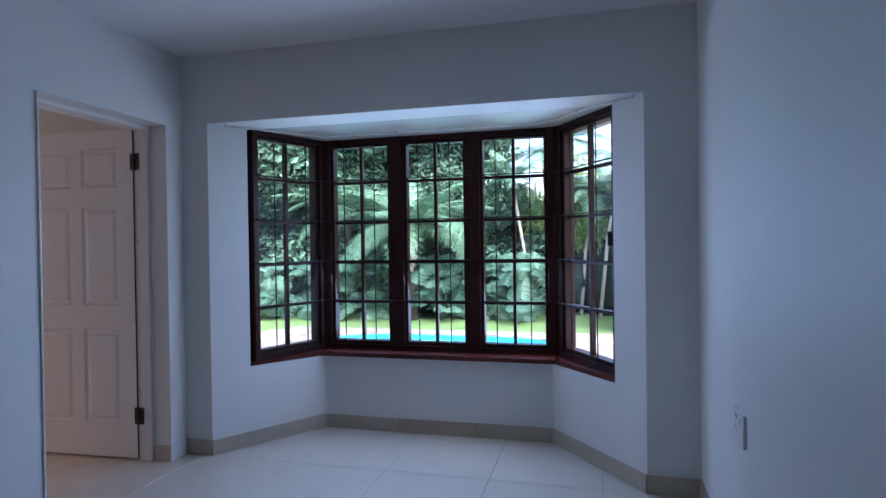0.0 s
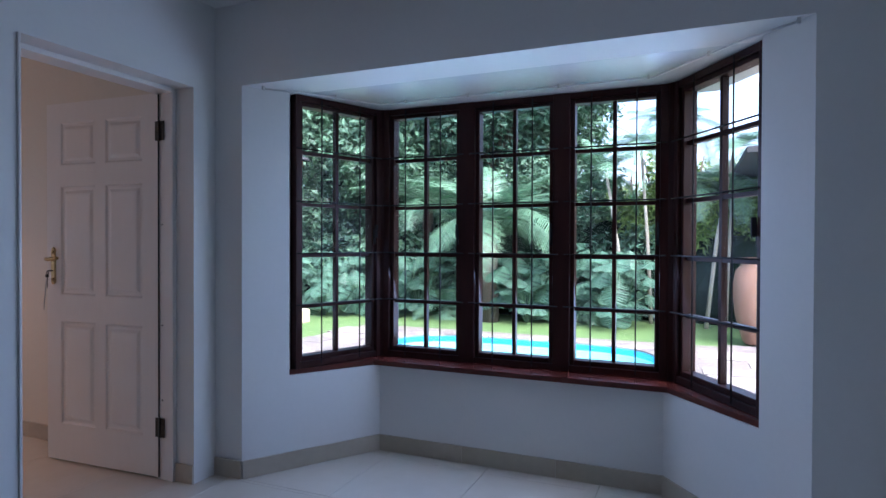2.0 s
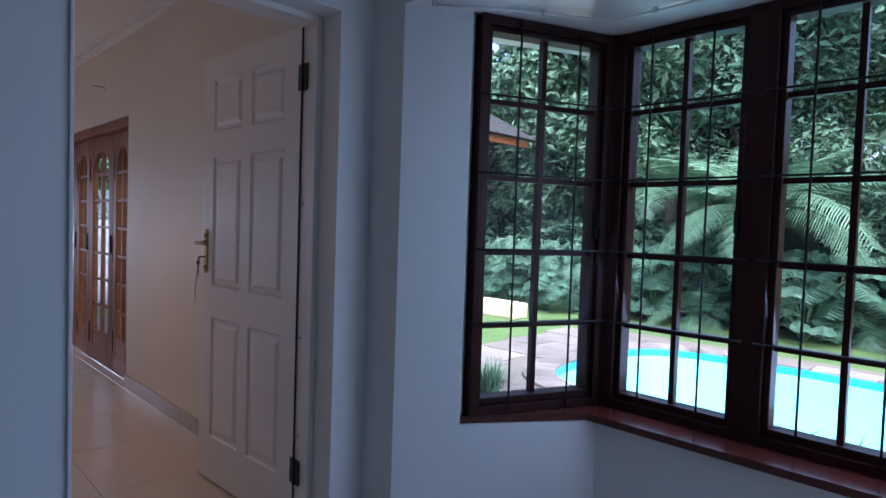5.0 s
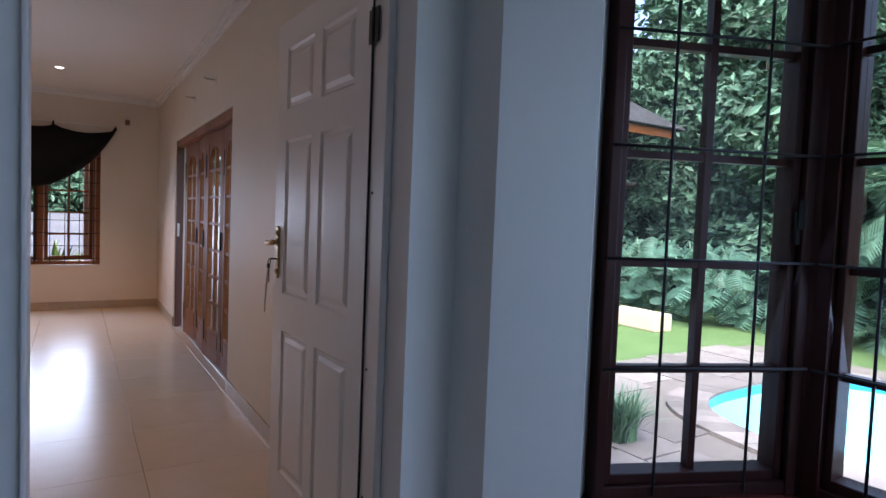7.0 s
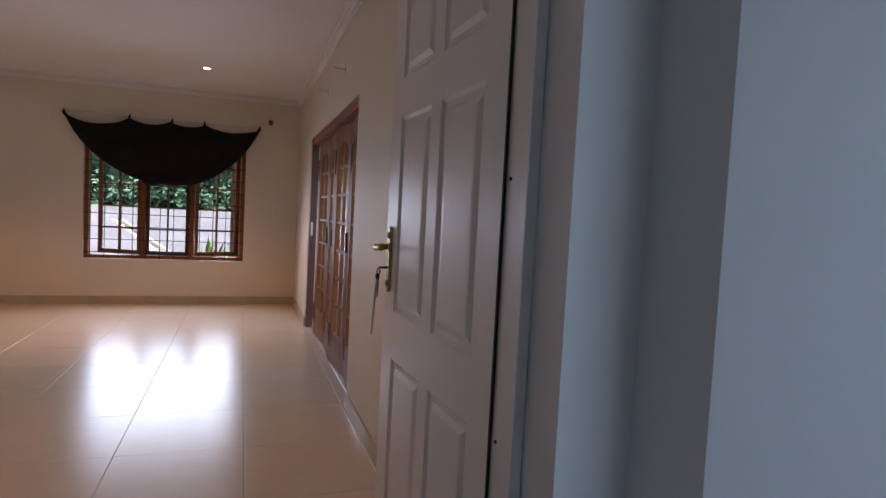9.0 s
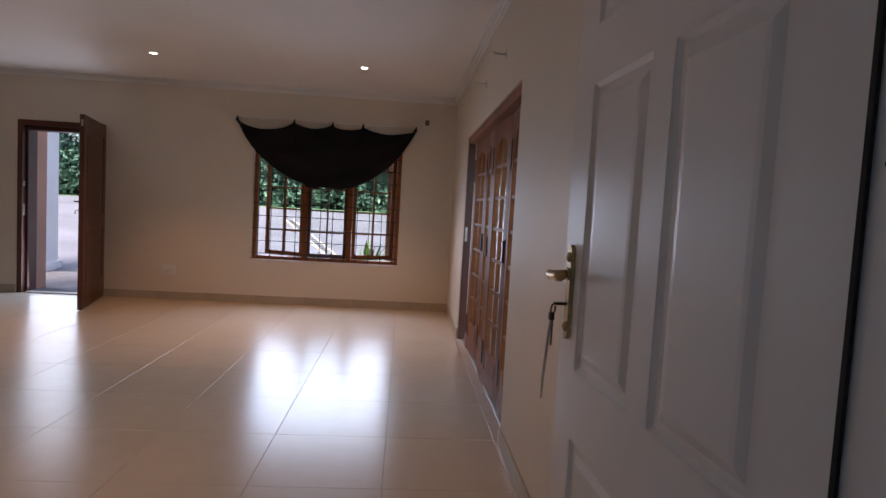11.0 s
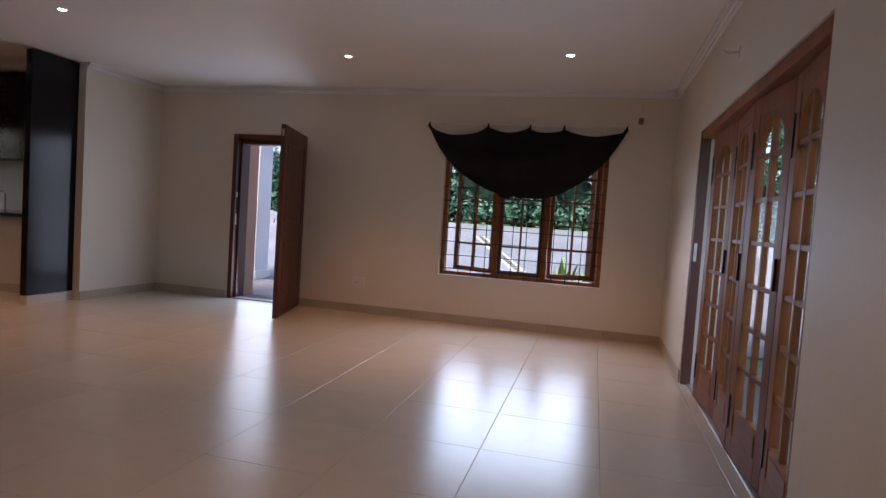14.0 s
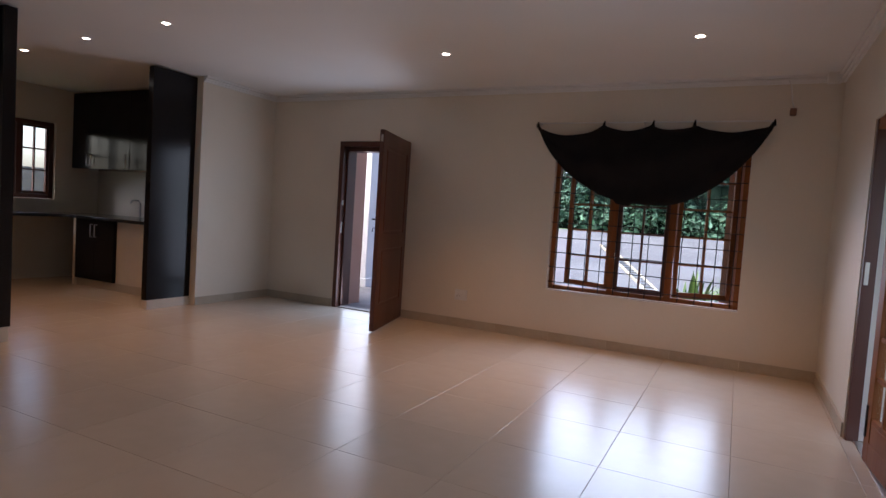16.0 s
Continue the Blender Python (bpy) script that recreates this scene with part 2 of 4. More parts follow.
# ---- shell of the house ----
H1, H2 = 2.50, 2.64  # ceilings of the bay room and the living room
structure("wall_living_north", [(-9.65, -8.11, 3.44, 3.70, -0.2, 2.8), (-8.11, -5.45, 3.44, 3.70, 2.0, 2.8), (-5.45, -2.80, 3.44, 3.70, -0.2, 2.8)], CREAMP, "cream painted plaster wall with a wide doorway")
structure("wall_north", [(-2.80, -2.40, 3.44, 3.70, -0.2, 2.8), (-2.40, 0.18, 3.44, 3.70, 2.07, 2.8), (0.18, 0.68, 3.44, 3.70, -0.2, 2.8)], PAINT, "white painted plaster wall around the bay")
structure("wall_partition", [(-2.80, -2.69, -2.45, 2.375, -0.1, 2.7), (-2.69, -2.58, -2.45, 2.43, -0.1, 2.7), (-2.80, -2.69, 2.375, 3.29, 2.045, 2.7), (-2.69, -2.58, 2.43, 3.29, 2.045, 2.7), (-2.80, -2.58, 3.29, 3.44, -0.1, 2.7)], PAINT, "white painted plaster wall around the doorway")
structure("wall_east", [(0.44, 0.68, -2.5, 3.44, -0.2, 2.8)], PAINT, "plain white painted plaster wall")
structure("wall_south", [(-2.58, 0.44, -2.75, -2.5, -0.2, 2.8)], PAINT, "plain white painted plaster wall")
structure("wall_west", [(-9.90, -9.65, -2.84, -1.76, -0.2, 2.8), (-9.90, -9.65, -1.76, -0.76, 2.07, 2.8), (-9.90, -9.65, -0.76, 0.99, -0.2, 2.8),
                        (-9.90, -9.65, 0.99, 2.79, -0.2, 0.53), (-9.90, -9.65, 0.99, 2.79, 2.08, 2.8), (-9.90, -9.65, 2.79, 3.70, -0.2, 2.8)], CREAMP, "cream painted plaster wall with window and front door")
structure("wall_living_south", [(-9.90, -8.47, -3.04, -2.84, -0.2, 2.8), (-6.20, -2.80, -2.65, -2.45, -0.2, 2.8)], CREAMP, "cream painted plaster wall beside the kitchen")
structure("wall_kitchen", [(-9.45, -9.25, -6.1, -3.04, -0.2, 2.8), (-9.25, -8.62, -6.1, -5.9, -0.2, 2.8), (-8.62, -7.30, -6.1, -5.9, -0.2, 1.1), (-8.62, -7.30, -6.1, -5.9, 2.16, 2.8),
                           (-7.30, -5.4, -6.1, -5.9, -0.2, 2.8), (-5.6, -5.4, -5.9, -2.65, -0.2, 2.8)], CREAMP, "cream painted kitchen wall")
structure("ceiling_1", [(-2.58, 0.44, -2.5, 3.44, H1, H1 + 0.1)], CEIL, "smooth white painted ceiling", "ceiling")
structure("ceiling_2", [(-9.65, -2.80, -2.45, 3.44, H2, H2 + 0.1), (-9.25, -5.6, -5.9, -2.45, H2, H2 + 0.1), (-9.65, -9.25, -2.84, -2.45, H2, H2 + 0.1)], CEIL, "smooth white ceiling with downlights", "ceiling")
structure("roof_slab", [(-10.3, 1.1, -6.4, 4.0, 2.82, 2.9)], CEIL, "flat roof slab", "roof")
structure("wall_exterior", [(-9.93, -9.903, 2.80, 3.7, -0.2, 2.8), (-9.93, -9.903, -0.75, 0.98, -0.2, 2.8)], PEACH, "peach rendered outside wall face", "wall")


def cornice(name, pts, z):
    """A small stepped cove along ceiling edges; each run is (x0, y0, x1, y1, nx, ny)."""
    bm = bmesh.new()
    for x0, y0, x1, y1, nx, ny in pts:
        for d, h in ((0.06, 0.02), (0.04, 0.045), (0.02, 0.065)):
            box(bm, min(x0, x1, x0 + nx * d), max(x0, x1, x0 + nx * d), min(y0, y1, y0 + ny * d), max(y0, y1, y0 + ny * d), z - h, z - h + 0.02)
    return solid(name, bm, CEIL, "thin white plaster cornice", "cornice", "structure")


cornice("trim", [(-9.65, -2.84, -9.65, 3.44, 1, 0), (-9.65, 3.44, -2.8, 3.44, 0, -1), (-9.65, -2.84, -8.47, -2.84, 0, 1)], H2)


# bay: inner line A B C D, low wall, soffit
A, B, C, D = (-2.40, 3.44), (-1.95, 4.12), (-0.345, 4.12), (0.18, 3.44)
WA, WB, WC, WD = (-2.285, 3.70), (-2.035, 4.285), (-0.285, 4.285), (0.085, 3.70)
OA, OB, OC, OD = (-2.44, 3.70), (-2.12, 4.40), (-0.20, 4.40), (0.24, 3.70)
PA, PD = (-2.26, 3.652), (0.03, 3.634)
for i, (poly, z0, z1) in enumerate((([A, B, OB, OA], -0.2, 0.515), ([B, C, OC, OB], -0.2, 0.515), ([C, D, OD, OC], -0.2, 0.515),
                                   ([A, PA, (-2.30, 3.72), OA], 0.515, 2.07), ([PD, D, OD, (0.10, 3.72)], 0.515, 2.07))):
    bm = bmesh.new()
    prism(bm, poly, z0, z1)
    solid("wall_bay_%d" % (i + 1), bm, PAINT, "white painted wall of the bay window", "wall", "structure")
bm = bmesh.new()
prism(bm, [(-2.44, 3.446), (0.22, 3.446), (0.30, 3.8), (-0.1, 4.5), (-2.2, 4.5), (-2.55, 3.8)], 2.072, 2.3)
solid("bay_soffit", bm, SOFFIT, "glossy white soffit over the bay window", "ceiling", "structure")

bm = bmesh.new()
prism(bm, [(-9.9, -6.1), (0.68, -6.1), (0.68, 3.70), (0.24, 3.70), OC, OB, OA, (-9.9, 3.70)], -0.2, -0.013)
solid("floor", bm, GROUT, "recessed grout bed under cream floor tiles", "floor", "structure")
FLOOR = bpy.data.objects["floor"]


def skirting(runs):
    """Skirting tiles 0.095 high; each run is two points with the room on its left."""
    base = tagged(new("baseboard"), "beige ceramic tile skirting along the walls", "skirting", "", "structure")
    for (x0, y0), (x1, y1) in runs:
        d = Vector((x1 - x0, y1 - y0, 0))
        n = max(1, round(d.length / 0.605))
        m = Matrix.Translation((x0, y0, 0)) @ Matrix.Rotation(math.atan2(d.y, d.x), 4, "Z")
        w = d.length / n
        bm = bm_box(0.001, w - 0.001, 0.0, 0.011, 0.001, 0.095)
        me = finish(bm, "skirting_tile", SKIRT)
        for i in range(n):
            ob = new("skirting_tile", me)
            ob.parent = base
            ob.matrix_basis = m @ Matrix.Translation((i * w, 0, 0))
    return base


skirting([((-2.595, 3.44), (-2.595, 3.30)), (A, (-2.58, 3.44)), (B, A), (C, B), (D, C), ((0.44, 3.44), D), ((0.44, -2.5), (0.44, 3.44)), ((-2.58, 2.43), (-2.58, -2.5)),
          ((-2.70, 3.29), (-2.58, 3.29))[::-1],
          ((-8.12, 3.44), (-9.65, 3.44)), ((-2.80, 3.44), (-5.45, 3.44)), ((-9.65, 3.44), (-9.65, -0.74)), ((-9.65, -1.78), (-9.65, -2.84)), ((-9.65, -2.84), (-8.47, -2.84)),
          ((-2.8, -2.45), (-2.8, 2.37)), ((-6.2, -2.45), (-2.8, -2.45))])


# ---- windows ----
def sash(parent, name, w, z0, z1, cols, rows, material, rail=0.03, bar=0.022, depth=0.03, m=None, zbars=None, deep=0.015):
    """A glazed light w wide from u=0, with bars and one pane in each field."""
    bm = bmesh.new()
    box(bm, 0, rail, -depth, depth, z0, z1, 0.004)
    box(bm, w - rail, w, -depth, depth, z0, z1, 0.004)
    box(bm, rail, w - rail, -depth, depth, z0, z0 + rail * 1.3, 0.004)
    box(bm, rail, w - rail, -depth, depth, z1 - rail, z1, 0.004)
    us = [rail + (w - 2 * rail) * i / cols for i in range(cols + 1)]
    zs = zbars or [z0 + rail * 1.3 + (z1 - z0 - rail * 2.3) * i / rows for i in range(rows + 1)]
    for u in us[1:-1]:
        box(bm, u - bar / 2, u + bar / 2, -deep - 0.001, deep + 0.001, z0 + rail, z1 - rail)
    for z in zs[1:-1]:
        box(bm, rail, w - rail, -deep + 0.001, deep - 0.001, z - bar / 2, z + bar / 2)
    ob = part(name, bm, material, parent)
    if m is not None:
        ob.matrix_basis = m
    for i in range(cols):
        for j in range(rows):
            a = bar / 2 if i else 0
            b = bar / 2 if i < cols - 1 else 0
            c = bar / 2 if j else 0
            d = bar / 2 if j < rows - 1 else 0
            p = part("pane", bm_box(us[i] + a, us[i + 1] - b, -0.002, 0.002, zs[j] + c, zs[j + 1] - d), GLASS, ob)
            p.visible_shadow = False
    return ob


ZB = [0.607, 0.888, 1.175, 1.464, 1.755, 2.015]


def bay_light(name, p0, p1, openings, label):
    d = Vector((p1[0] - p0[0], p1[1] - p0[1], 0))
    L = d.length
    win = thing(name, Matrix.Translation((p0[0], p0[1], 0)) @ Matrix.Rotation(math.atan2(d.y, d.x), 4, "Z"), label, "window", "", "structure")
    bm = bmesh.new()
    edges = [0.0] + [v for o in openings for v in o] + [L]
    for i in range(0, len(edges), 2):
        a, b = edges[i], edges[i + 1]
        if b - a > 0.005:
            box(bm, a, b, -0.055, 0.055, 0.545, 2.071, 0.004)
    box(bm, 0, L, -0.05, 0.05, 0.546, 0.580, 0.003)
    box(bm, 0, L, -0.05, 0.05, 2.036, 2.0705, 0.003)
    part("window_frame", bm, MAHOG, win)
    for a, b in openings:
        s = sash(win, "casement", b - a - 0.004, 0.581, 2.035, 2, 5, MAHOG, 0.022, 0.02, 0.035, Matrix.Translation((a + 0.002, 0, 0)), ZB)
        w = b - a
        for k in (0.25, 0.75):
            bm = bmesh.new()
            rod(bm, [(a + w * k, -0.06, 0.56), (a + w * k, -0.06, 2.06)], 0.0042, 6)
            part("burglar_bar", bm, BARM, win)
        for z in ZB[1:-1]:
            bm = bmesh.new()
            rod(bm, [(a - 0.03, -0.067, z + 0.014), (b + 0.03, -0.067, z + 0.014)], 0.0042, 6)
            part("burglar_bar", bm, BARM, win)
        # casement fastener on the stile
        bm = bmesh.new()
        box(bm, b - 0.016, b - 0.004, -0.05, -0.036, 1.24, 1.33, 0.003)
        box(bm, b - 0.014, b - 0.006, -0.075, -0.05, 1.28, 1.36, 0.003)
        part("fastener", bm, BARM, win, "dark metal casement fastener")
    return win


LL = math.dist(WA, WB)
LR = math.dist(WC, WD)
bay_light("window_1", WA, WB, [(0.03, LL - 0.075)], "dark mahogany angled casement of the bay with burglar bars")
bay_light("window_2", WB, WC, [(0.085, 0.549), (0.646, 1.106), (1.198, 1.662)], "dark mahogany front casements of the bay with burglar bars")
bay_light("window_3", WC, WD, [(0.075, LR - 0.03)], "dark mahogany angled casement of the bay with burglar bars")
bm = bmesh.new()
for c in (WB, WC):
    rod(bm, [(*c, 0.546), (*c, 2.071)], 0.075, 10)
solid("trim_bay_posts", bm, MAHOG, "dark mahogany corner posts of the bay", "window frame", "structure")
# sill board that follows the bay
bm = bmesh.new()
SI = [(-2.285, 3.64), (-1.975, 4.085), (-0.325, 4.085), (0.055, 3.615)]
SO = [(-2.31, 3.72), (-2.04, 4.32), (-0.28, 4.32), (0.11, 3.72)]
for i in range(3):
    prism(bm, [SI[i], SI[i + 1], SO[i + 1], SO[i]], 0.517, 0.545)
bmesh.ops.remove_doubles(bm, verts=bm.verts, dist=0.0005)
solid("window_sill", bm, SILLW, "red-brown varnished wooden sill board of the bay", "window sill", "structure")

# curtain track with hooks under the soffit
track = thing("curtain_track", Matrix(), "white curtain track with small hooks under the soffit", "curtain track")
TP = [(-2.30, 3.49), (-2.16, 3.66), (-1.90, 4.04), (-0.40, 4.04), (-0.04, 3.62), (0.13, 3.47)]
bm = bmesh.new()
rod(bm, [(x, y, 2.058) for x, y in TP], 0.005, 8)
part("rail", bm, PLASTIC, track)
for x, y in [TP[0], (-2.06, 3.81), (-1.74, 4.04), (-1.36, 4.04), (-0.86, 4.04), (-0.42, 4.04), (-0.16, 3.76), TP[5]]:
    bm = bmesh.new()
    box(bm, x - 0.006, x + 0.006, y - 0.008, y + 0.008, 2.050, 2.0715, 0.002)
    part("bracket", bm, STEEL, track)


# ---- inner door ----
def raised_panel(bm, u0, u1, z0, z1, y, sgn):
    """A moulded field: sunk groove with a raised middle."""
    steps = [(0, 0), (0.010, -0.007), (0.024, -0.007), (0.040, 0.0), (0.05, 0.001)]
    rings = []
    for i, h in steps:
        yy = y + sgn * (h - 0.001)
        rings.append([bm.verts.new(c) for c in ((u0 + i, yy, z0 + i), (u1 - i, yy, z0 + i), (u1 - i, yy, z1 - i), (u0 + i, yy, z1 - i))])
    for a, b in zip(rings, rings[1:]):
        for k in range(4):
            bm.faces.new((a[k], a[(k + 1) % 4], b[(k + 1) % 4], b[k]))
    bm.faces.new(rings[-1])


def panel_leaf(bm, w, z0, z1, t, fields):
    """Door leaf with moulded fields on both faces; outer skin built as rails around the fields."""
    us = sorted({0, w} | {v for f in fields for v in f[:2]})
    zs = sorted({z0, z1} | {v for f in fields for v in f[2:]})
    for y, sgn in ((0, -1), (t, 1)):
        for a, b in zip(us, us[1:]):
            for c, d in zip(zs, zs[1:]):
                if any(f[0] <= a and b <= f[1] and f[2] <= c and d <= f[3] for f in fields):
                    continue
                bm.faces.new([bm.verts.new(p) for p in ((a, y, c), (b, y, c), (b, y, d), (a, y, d))])
        for f in fields:
            raised_panel(bm, *f, y, sgn)
    for q in (((0, 0, z0), (0, t, z0), (0, t, z1), (0, 0, z1)), ((w, 0, z0), (w, t, z0), (w, t, z1), (w, 0, z1)),
              ((0, 0, z0), (w, 0, z0), (w, t, z0), (0, t, z0)), ((0, 0, z1), (w, 0, z1), (w, t, z1), (0, t, z1))):
        bm.faces.new([bm.verts.new(p) for p in q])
    bmesh.ops.remove_doubles(bm, verts=bm.verts, dist=0.0002)


# local u runs from the hinge to the free edge; y grows away from the doorway
door = thing("door_1", Matrix.Translation((-2.797, 3.262, 0)) @ Matrix.Rotation(radians(2.6), 4, "Z") @ Matrix.Scale(-1, 4, (1, 0, 0)), "white six-panel interior door standing open", "door", "", "structure")
W = 0.825
F = [(0.11, 0.375, 0.22, 0.80), (0.45, 0.715, 0.22, 0.80), (0.11, 0.375, 0.95, 1.56), (0.45, 0.715, 0.95, 1.56), (0.11, 0.375, 1.68, 1.92), (0.45, 0.715, 1.68, 1.92)]
bm = bmesh.new()
panel_leaf(bm, W, 0.012, 2.028, 0.04, F)
leaf = part("door_leaf", bm, DOORP, door)
# thin dark solid that stands in for the shade in the hinge gap
part("gap_shade", bm_box(-0.006, 0.0005, -0.0025, 0.002, 0.012, 2.028), GAP, door, "dark strip painting the shaded gap along the hinges")
for z in (0.275, 1.83):
    bm = bmesh.new()
    box(bm, -0.012, 0.018, -0.004, 0.0, z - 0.05, z + 0.05)
    box(bm, -0.045, -0.016, -0.006, -0.002, z - 0.05, z + 0.05)
    rod(bm, [(-0.014, -0.006, z - 0.052), (-0.014, -0.006, z + 0.052)], 0.007, 8)
    part("hinge", bm, BLACKM, door, "dark bronze butt hinge")
hx = W - 0.055
# ornate plate: outline with a waist below each rounded end
bm = bmesh.new()
prof = [(1.112 + (z - 1.118) * 0.88, w) for z, w in [(0.998, 0.002), (1.003, 0.010), (1.012, 0.016), (1.026, 0.018), (1.036, 0.014), (1.044, 0.017), (1.192, 0.017), (1.200, 0.013), (1.210, 0.018), (1.222, 0.016), (1.232, 0.010), (1.238, 0.002)]]
for y0, y1, k in ((-0.0005, -0.005, 1.0), (-0.005, -0.009, 0.78)):
    lo = [bm.verts.new((hx + sg * w * k, y0, z)) for sg, seq in ((1, prof), (-1, prof[::-1])) for z, w in seq]
    hi = [bm.verts.new((hx + sg * w * k * 0.9, y1, z)) for sg, seq in ((1, prof), (-1, prof[::-1])) for z, w in seq]
    for i in range(len(lo)):
        j = (i + 1) % len(lo)
        bm.faces.new((lo[i], lo[j], hi[j], hi[i]))
    bm.faces.new(hi)
for z in (1.035, 1.19):
    rod(bm, [(hx, -0.008, z), (hx, -0.013, z), (hx, -0.016, z)], [0.012, 0.010, 0.003], 14)
plate = part("lock_plate", bm, BRASS, door, "worn ornate brass lock plate")
bm = bmesh.new()
rod(bm, [(hx, -0.008, 1.152), (hx, -0.014, 1.152)], 0.015, 14)
rod(bm, [(hx, -0.012, 1.152), (hx, -0.042, 1.152), (hx - 0.008, -0.054, 1.152), (hx - 0.03, -0.058, 1.150), (hx - 0.06, -0.057, 1.152), (hx - 0.085, -0.056, 1.156), (hx - 0.10, -0.055, 1.158)], [0.010, 0.008, 0.010, 0.009, 0.009, 0.012, 0.008], 10)
part("door_handle", bm, BRASS, door, "worn brass lever handle")
bm = bmesh.new()
rod(bm, [(hx, -0.008, 1.085), (hx, -0.036, 1.085)], 0.0035, 8)
rod(bm, [(hx, -0.036, 1.087), (hx, -0.042, 1.080), (hx, -0.044, 1.070), (hx, -0.040, 1.062), (hx, -0.034, 1.068), (hx, -0.034, 1.080)], 0.0022, 6)
box(bm, hx - 0.007, hx + 0.007, -0.047, -0.036, 1.048, 1.066, 0.002)
rod(bm, [(hx + 0.002, -0.038, 1.048), (hx + 0.002, -0.038, 0.99)], 0.002, 6)
key = part("key", bm, BLACKM, door, "dark steel keys in the lock")
bm = bmesh.new()
rod(bm, [(hx, -0.042, 1.050), (hx + 0.003, -0.044, 1.02), (hx + 0.008, -0.046, 0.97), (hx + 0.014, -0.048, 0.91), (hx + 0.016, -0.048, 0.865)], [0.003, 0.004, 0.0035, 0.003, 0.002], 6)
part("key_strap", bm, CORD, key, "limp grey strap hanging from the keys")

# door lining and stops
lining = thing("door_frame", Matrix(), "white painted wooden door lining", "door frame", "", "structure")
bm = bmesh.new()
box(bm, -2.81, -2.70, 3.266, 3.2895, 0, 2.044, 0.003)
part("jamb", bm, DOORP, lining)
bm = bmesh.new()
box(bm, -2.689, -2.57, 2.4305, 2.441, 0, 2.044, 0.003)
box(bm, -2.81, -2.691, 2.3755, 2.39, 0, 2.044, 0.003)
part("jamb", bm, DOORP, lining)
bm = bmesh.new()
box(bm, -2.81, -2.692, 2.391, 3.266, 2.022, 2.0445, 0.003)
part("head", bm, DOORP, lining)
for z in (0.812, 1.341, 0.42):
    bm = bmesh.new()
    rod(bm, [(-2.772, 3.2665, z), (-2.772, 3.2635, z)], 0.004, 8)
    part("screw_hole", bm, GAP, lining, "dark screw hole")


# ---- living room: front door, window, folding doors ----
fdf = thing("door_frame", Matrix(), "dark brown wooden front door frame", "door frame", "", "structure")
for y0, y1, y2 in ((-1.757, -1.70, -1.672), (-0.763, -0.82, -0.848)):
    bm = bmesh.new()
    box(bm, -9.89, -9.64, min(y0, y1), max(y0, y1), 0, 2.067, 0.004)
    box(bm, -9.885, -9.71, min(y1, y2), max(y1, y2), 0, 1.98, 0.004)
    part("jamb", bm, BROWN, fdf)
bm = bmesh.new()
box(bm, -9.888, -9.642, -1.70, -0.82, 2.005, 2.066, 0.004)
box(bm, -9.884, -9.712, -1.672, -0.848, 1.955, 2.005, 0.004)
part("head", bm, BROWN, fdf)
part("threshold", bm_box(-9.84, -9.64, -1.671, -0.849, -0.01, 0.012, bev=0.003), SLATE, fdf)
bm = bmesh.new()
box(bm, -9.695, -9.66, -1.6995, -1.696, 0.93, 1.07, 0.001)
box(bm, -9.695, -9.66, -1.6995, -1.696, 1.28, 1.34, 0.001)
part("strike_plate", bm, STEEL, fdf, "steel strike plates on the frame")
fd = thing("door_2", Matrix.Translation((-9.635, -0.79, 0)) @ Matrix.Rotation(radians(15), 4, "Z"), "dark brown wooden front door standing wide open", "door", "", "structure")
bm = bmesh.new()
panel_leaf(bm, 1.02, 0.012, 2.05, 0.045, [(0.12, 0.90, 0.25, 0.85), (0.12, 0.90, 1.0, 1.9)])
part("door_leaf", bm, BROWN, fd)
bm = bmesh.new()
box(bm, 0.945, 0.98, -0.006, -0.0005, 0.98, 1.2, 0.004)
rod(bm, [(0.962, -0.004, 1.15), (0.962, -0.05, 1.15), (0.95, -0.055, 1.15), (0.85, -0.055, 1.148)], 0.008, 8)
rod(bm, [(0.962, -0.004, 1.06), (0.962, -0.04, 1.06), (0.962, -0.045, 1.02)], 0.005, 6)
part("door_handle", bm, BLACKM, fd, "dark lever handle with key")
part("latch_plate", bm_box(1.0195, 1.022, 0.012, 0.034, 1.93, 2.0), STEEL, fd)

# window with two outer casements pushed open
win = thing("window_4", Matrix.Translation((-9.76, 0.99, 0)) @ Matrix.Rotation(radians(90), 4, "Z"), "brown timber casement window with burglar grid", "window", "", "structure")
bm = bmesh.new()
WW = 1.80
for a, b in ((0.0, 0.045), (0.60, 0.66), (1.15, 1.21), (WW - 0.045, WW)):
    box(bm, a, b, -0.045, 0.045, 0.535, 2.079, 0.004)
box(bm, 0.045, WW - 0.045, -0.044, 0.044, 0.535, 0.585, 0.004)
box(bm, 0.045, WW - 0.045, -0.044, 0.044, 2.03, 2.079, 0.004)
part("window_frame", bm, OAK, win)
sash(win, "casement", 0.486, 0.588, 2.027, 2, 5, BROWN, 0.04, 0.02, 0.02, Matrix.Translation((0.662, 0.0, 0)))
sash(win, "casement", 0.54, 0.588, 2.027, 2, 5, OAK, 0.04, 0.02, 0.02, Matrix.Translation((0.598, 0.05, 0)) @ Matrix.Rotation(radians(158), 4, "Z"))
sash(win, "casement", 0.54, 0.588, 2.027, 2, 5, OAK, 0.04, 0.02, 0.02, Matrix.Translation((1.212, 0.05, 0)) @ Matrix.Rotation(radians(20), 4, "Z"))
for i in range(10):
    bm = bmesh.new()
    z = 0.62 + i * 0.155
    rod(bm, [(0.0, -0.075, z), (WW, -0.075, z)], 0.0045, 6)
    part("burglar_bar", bm, BARM, win)
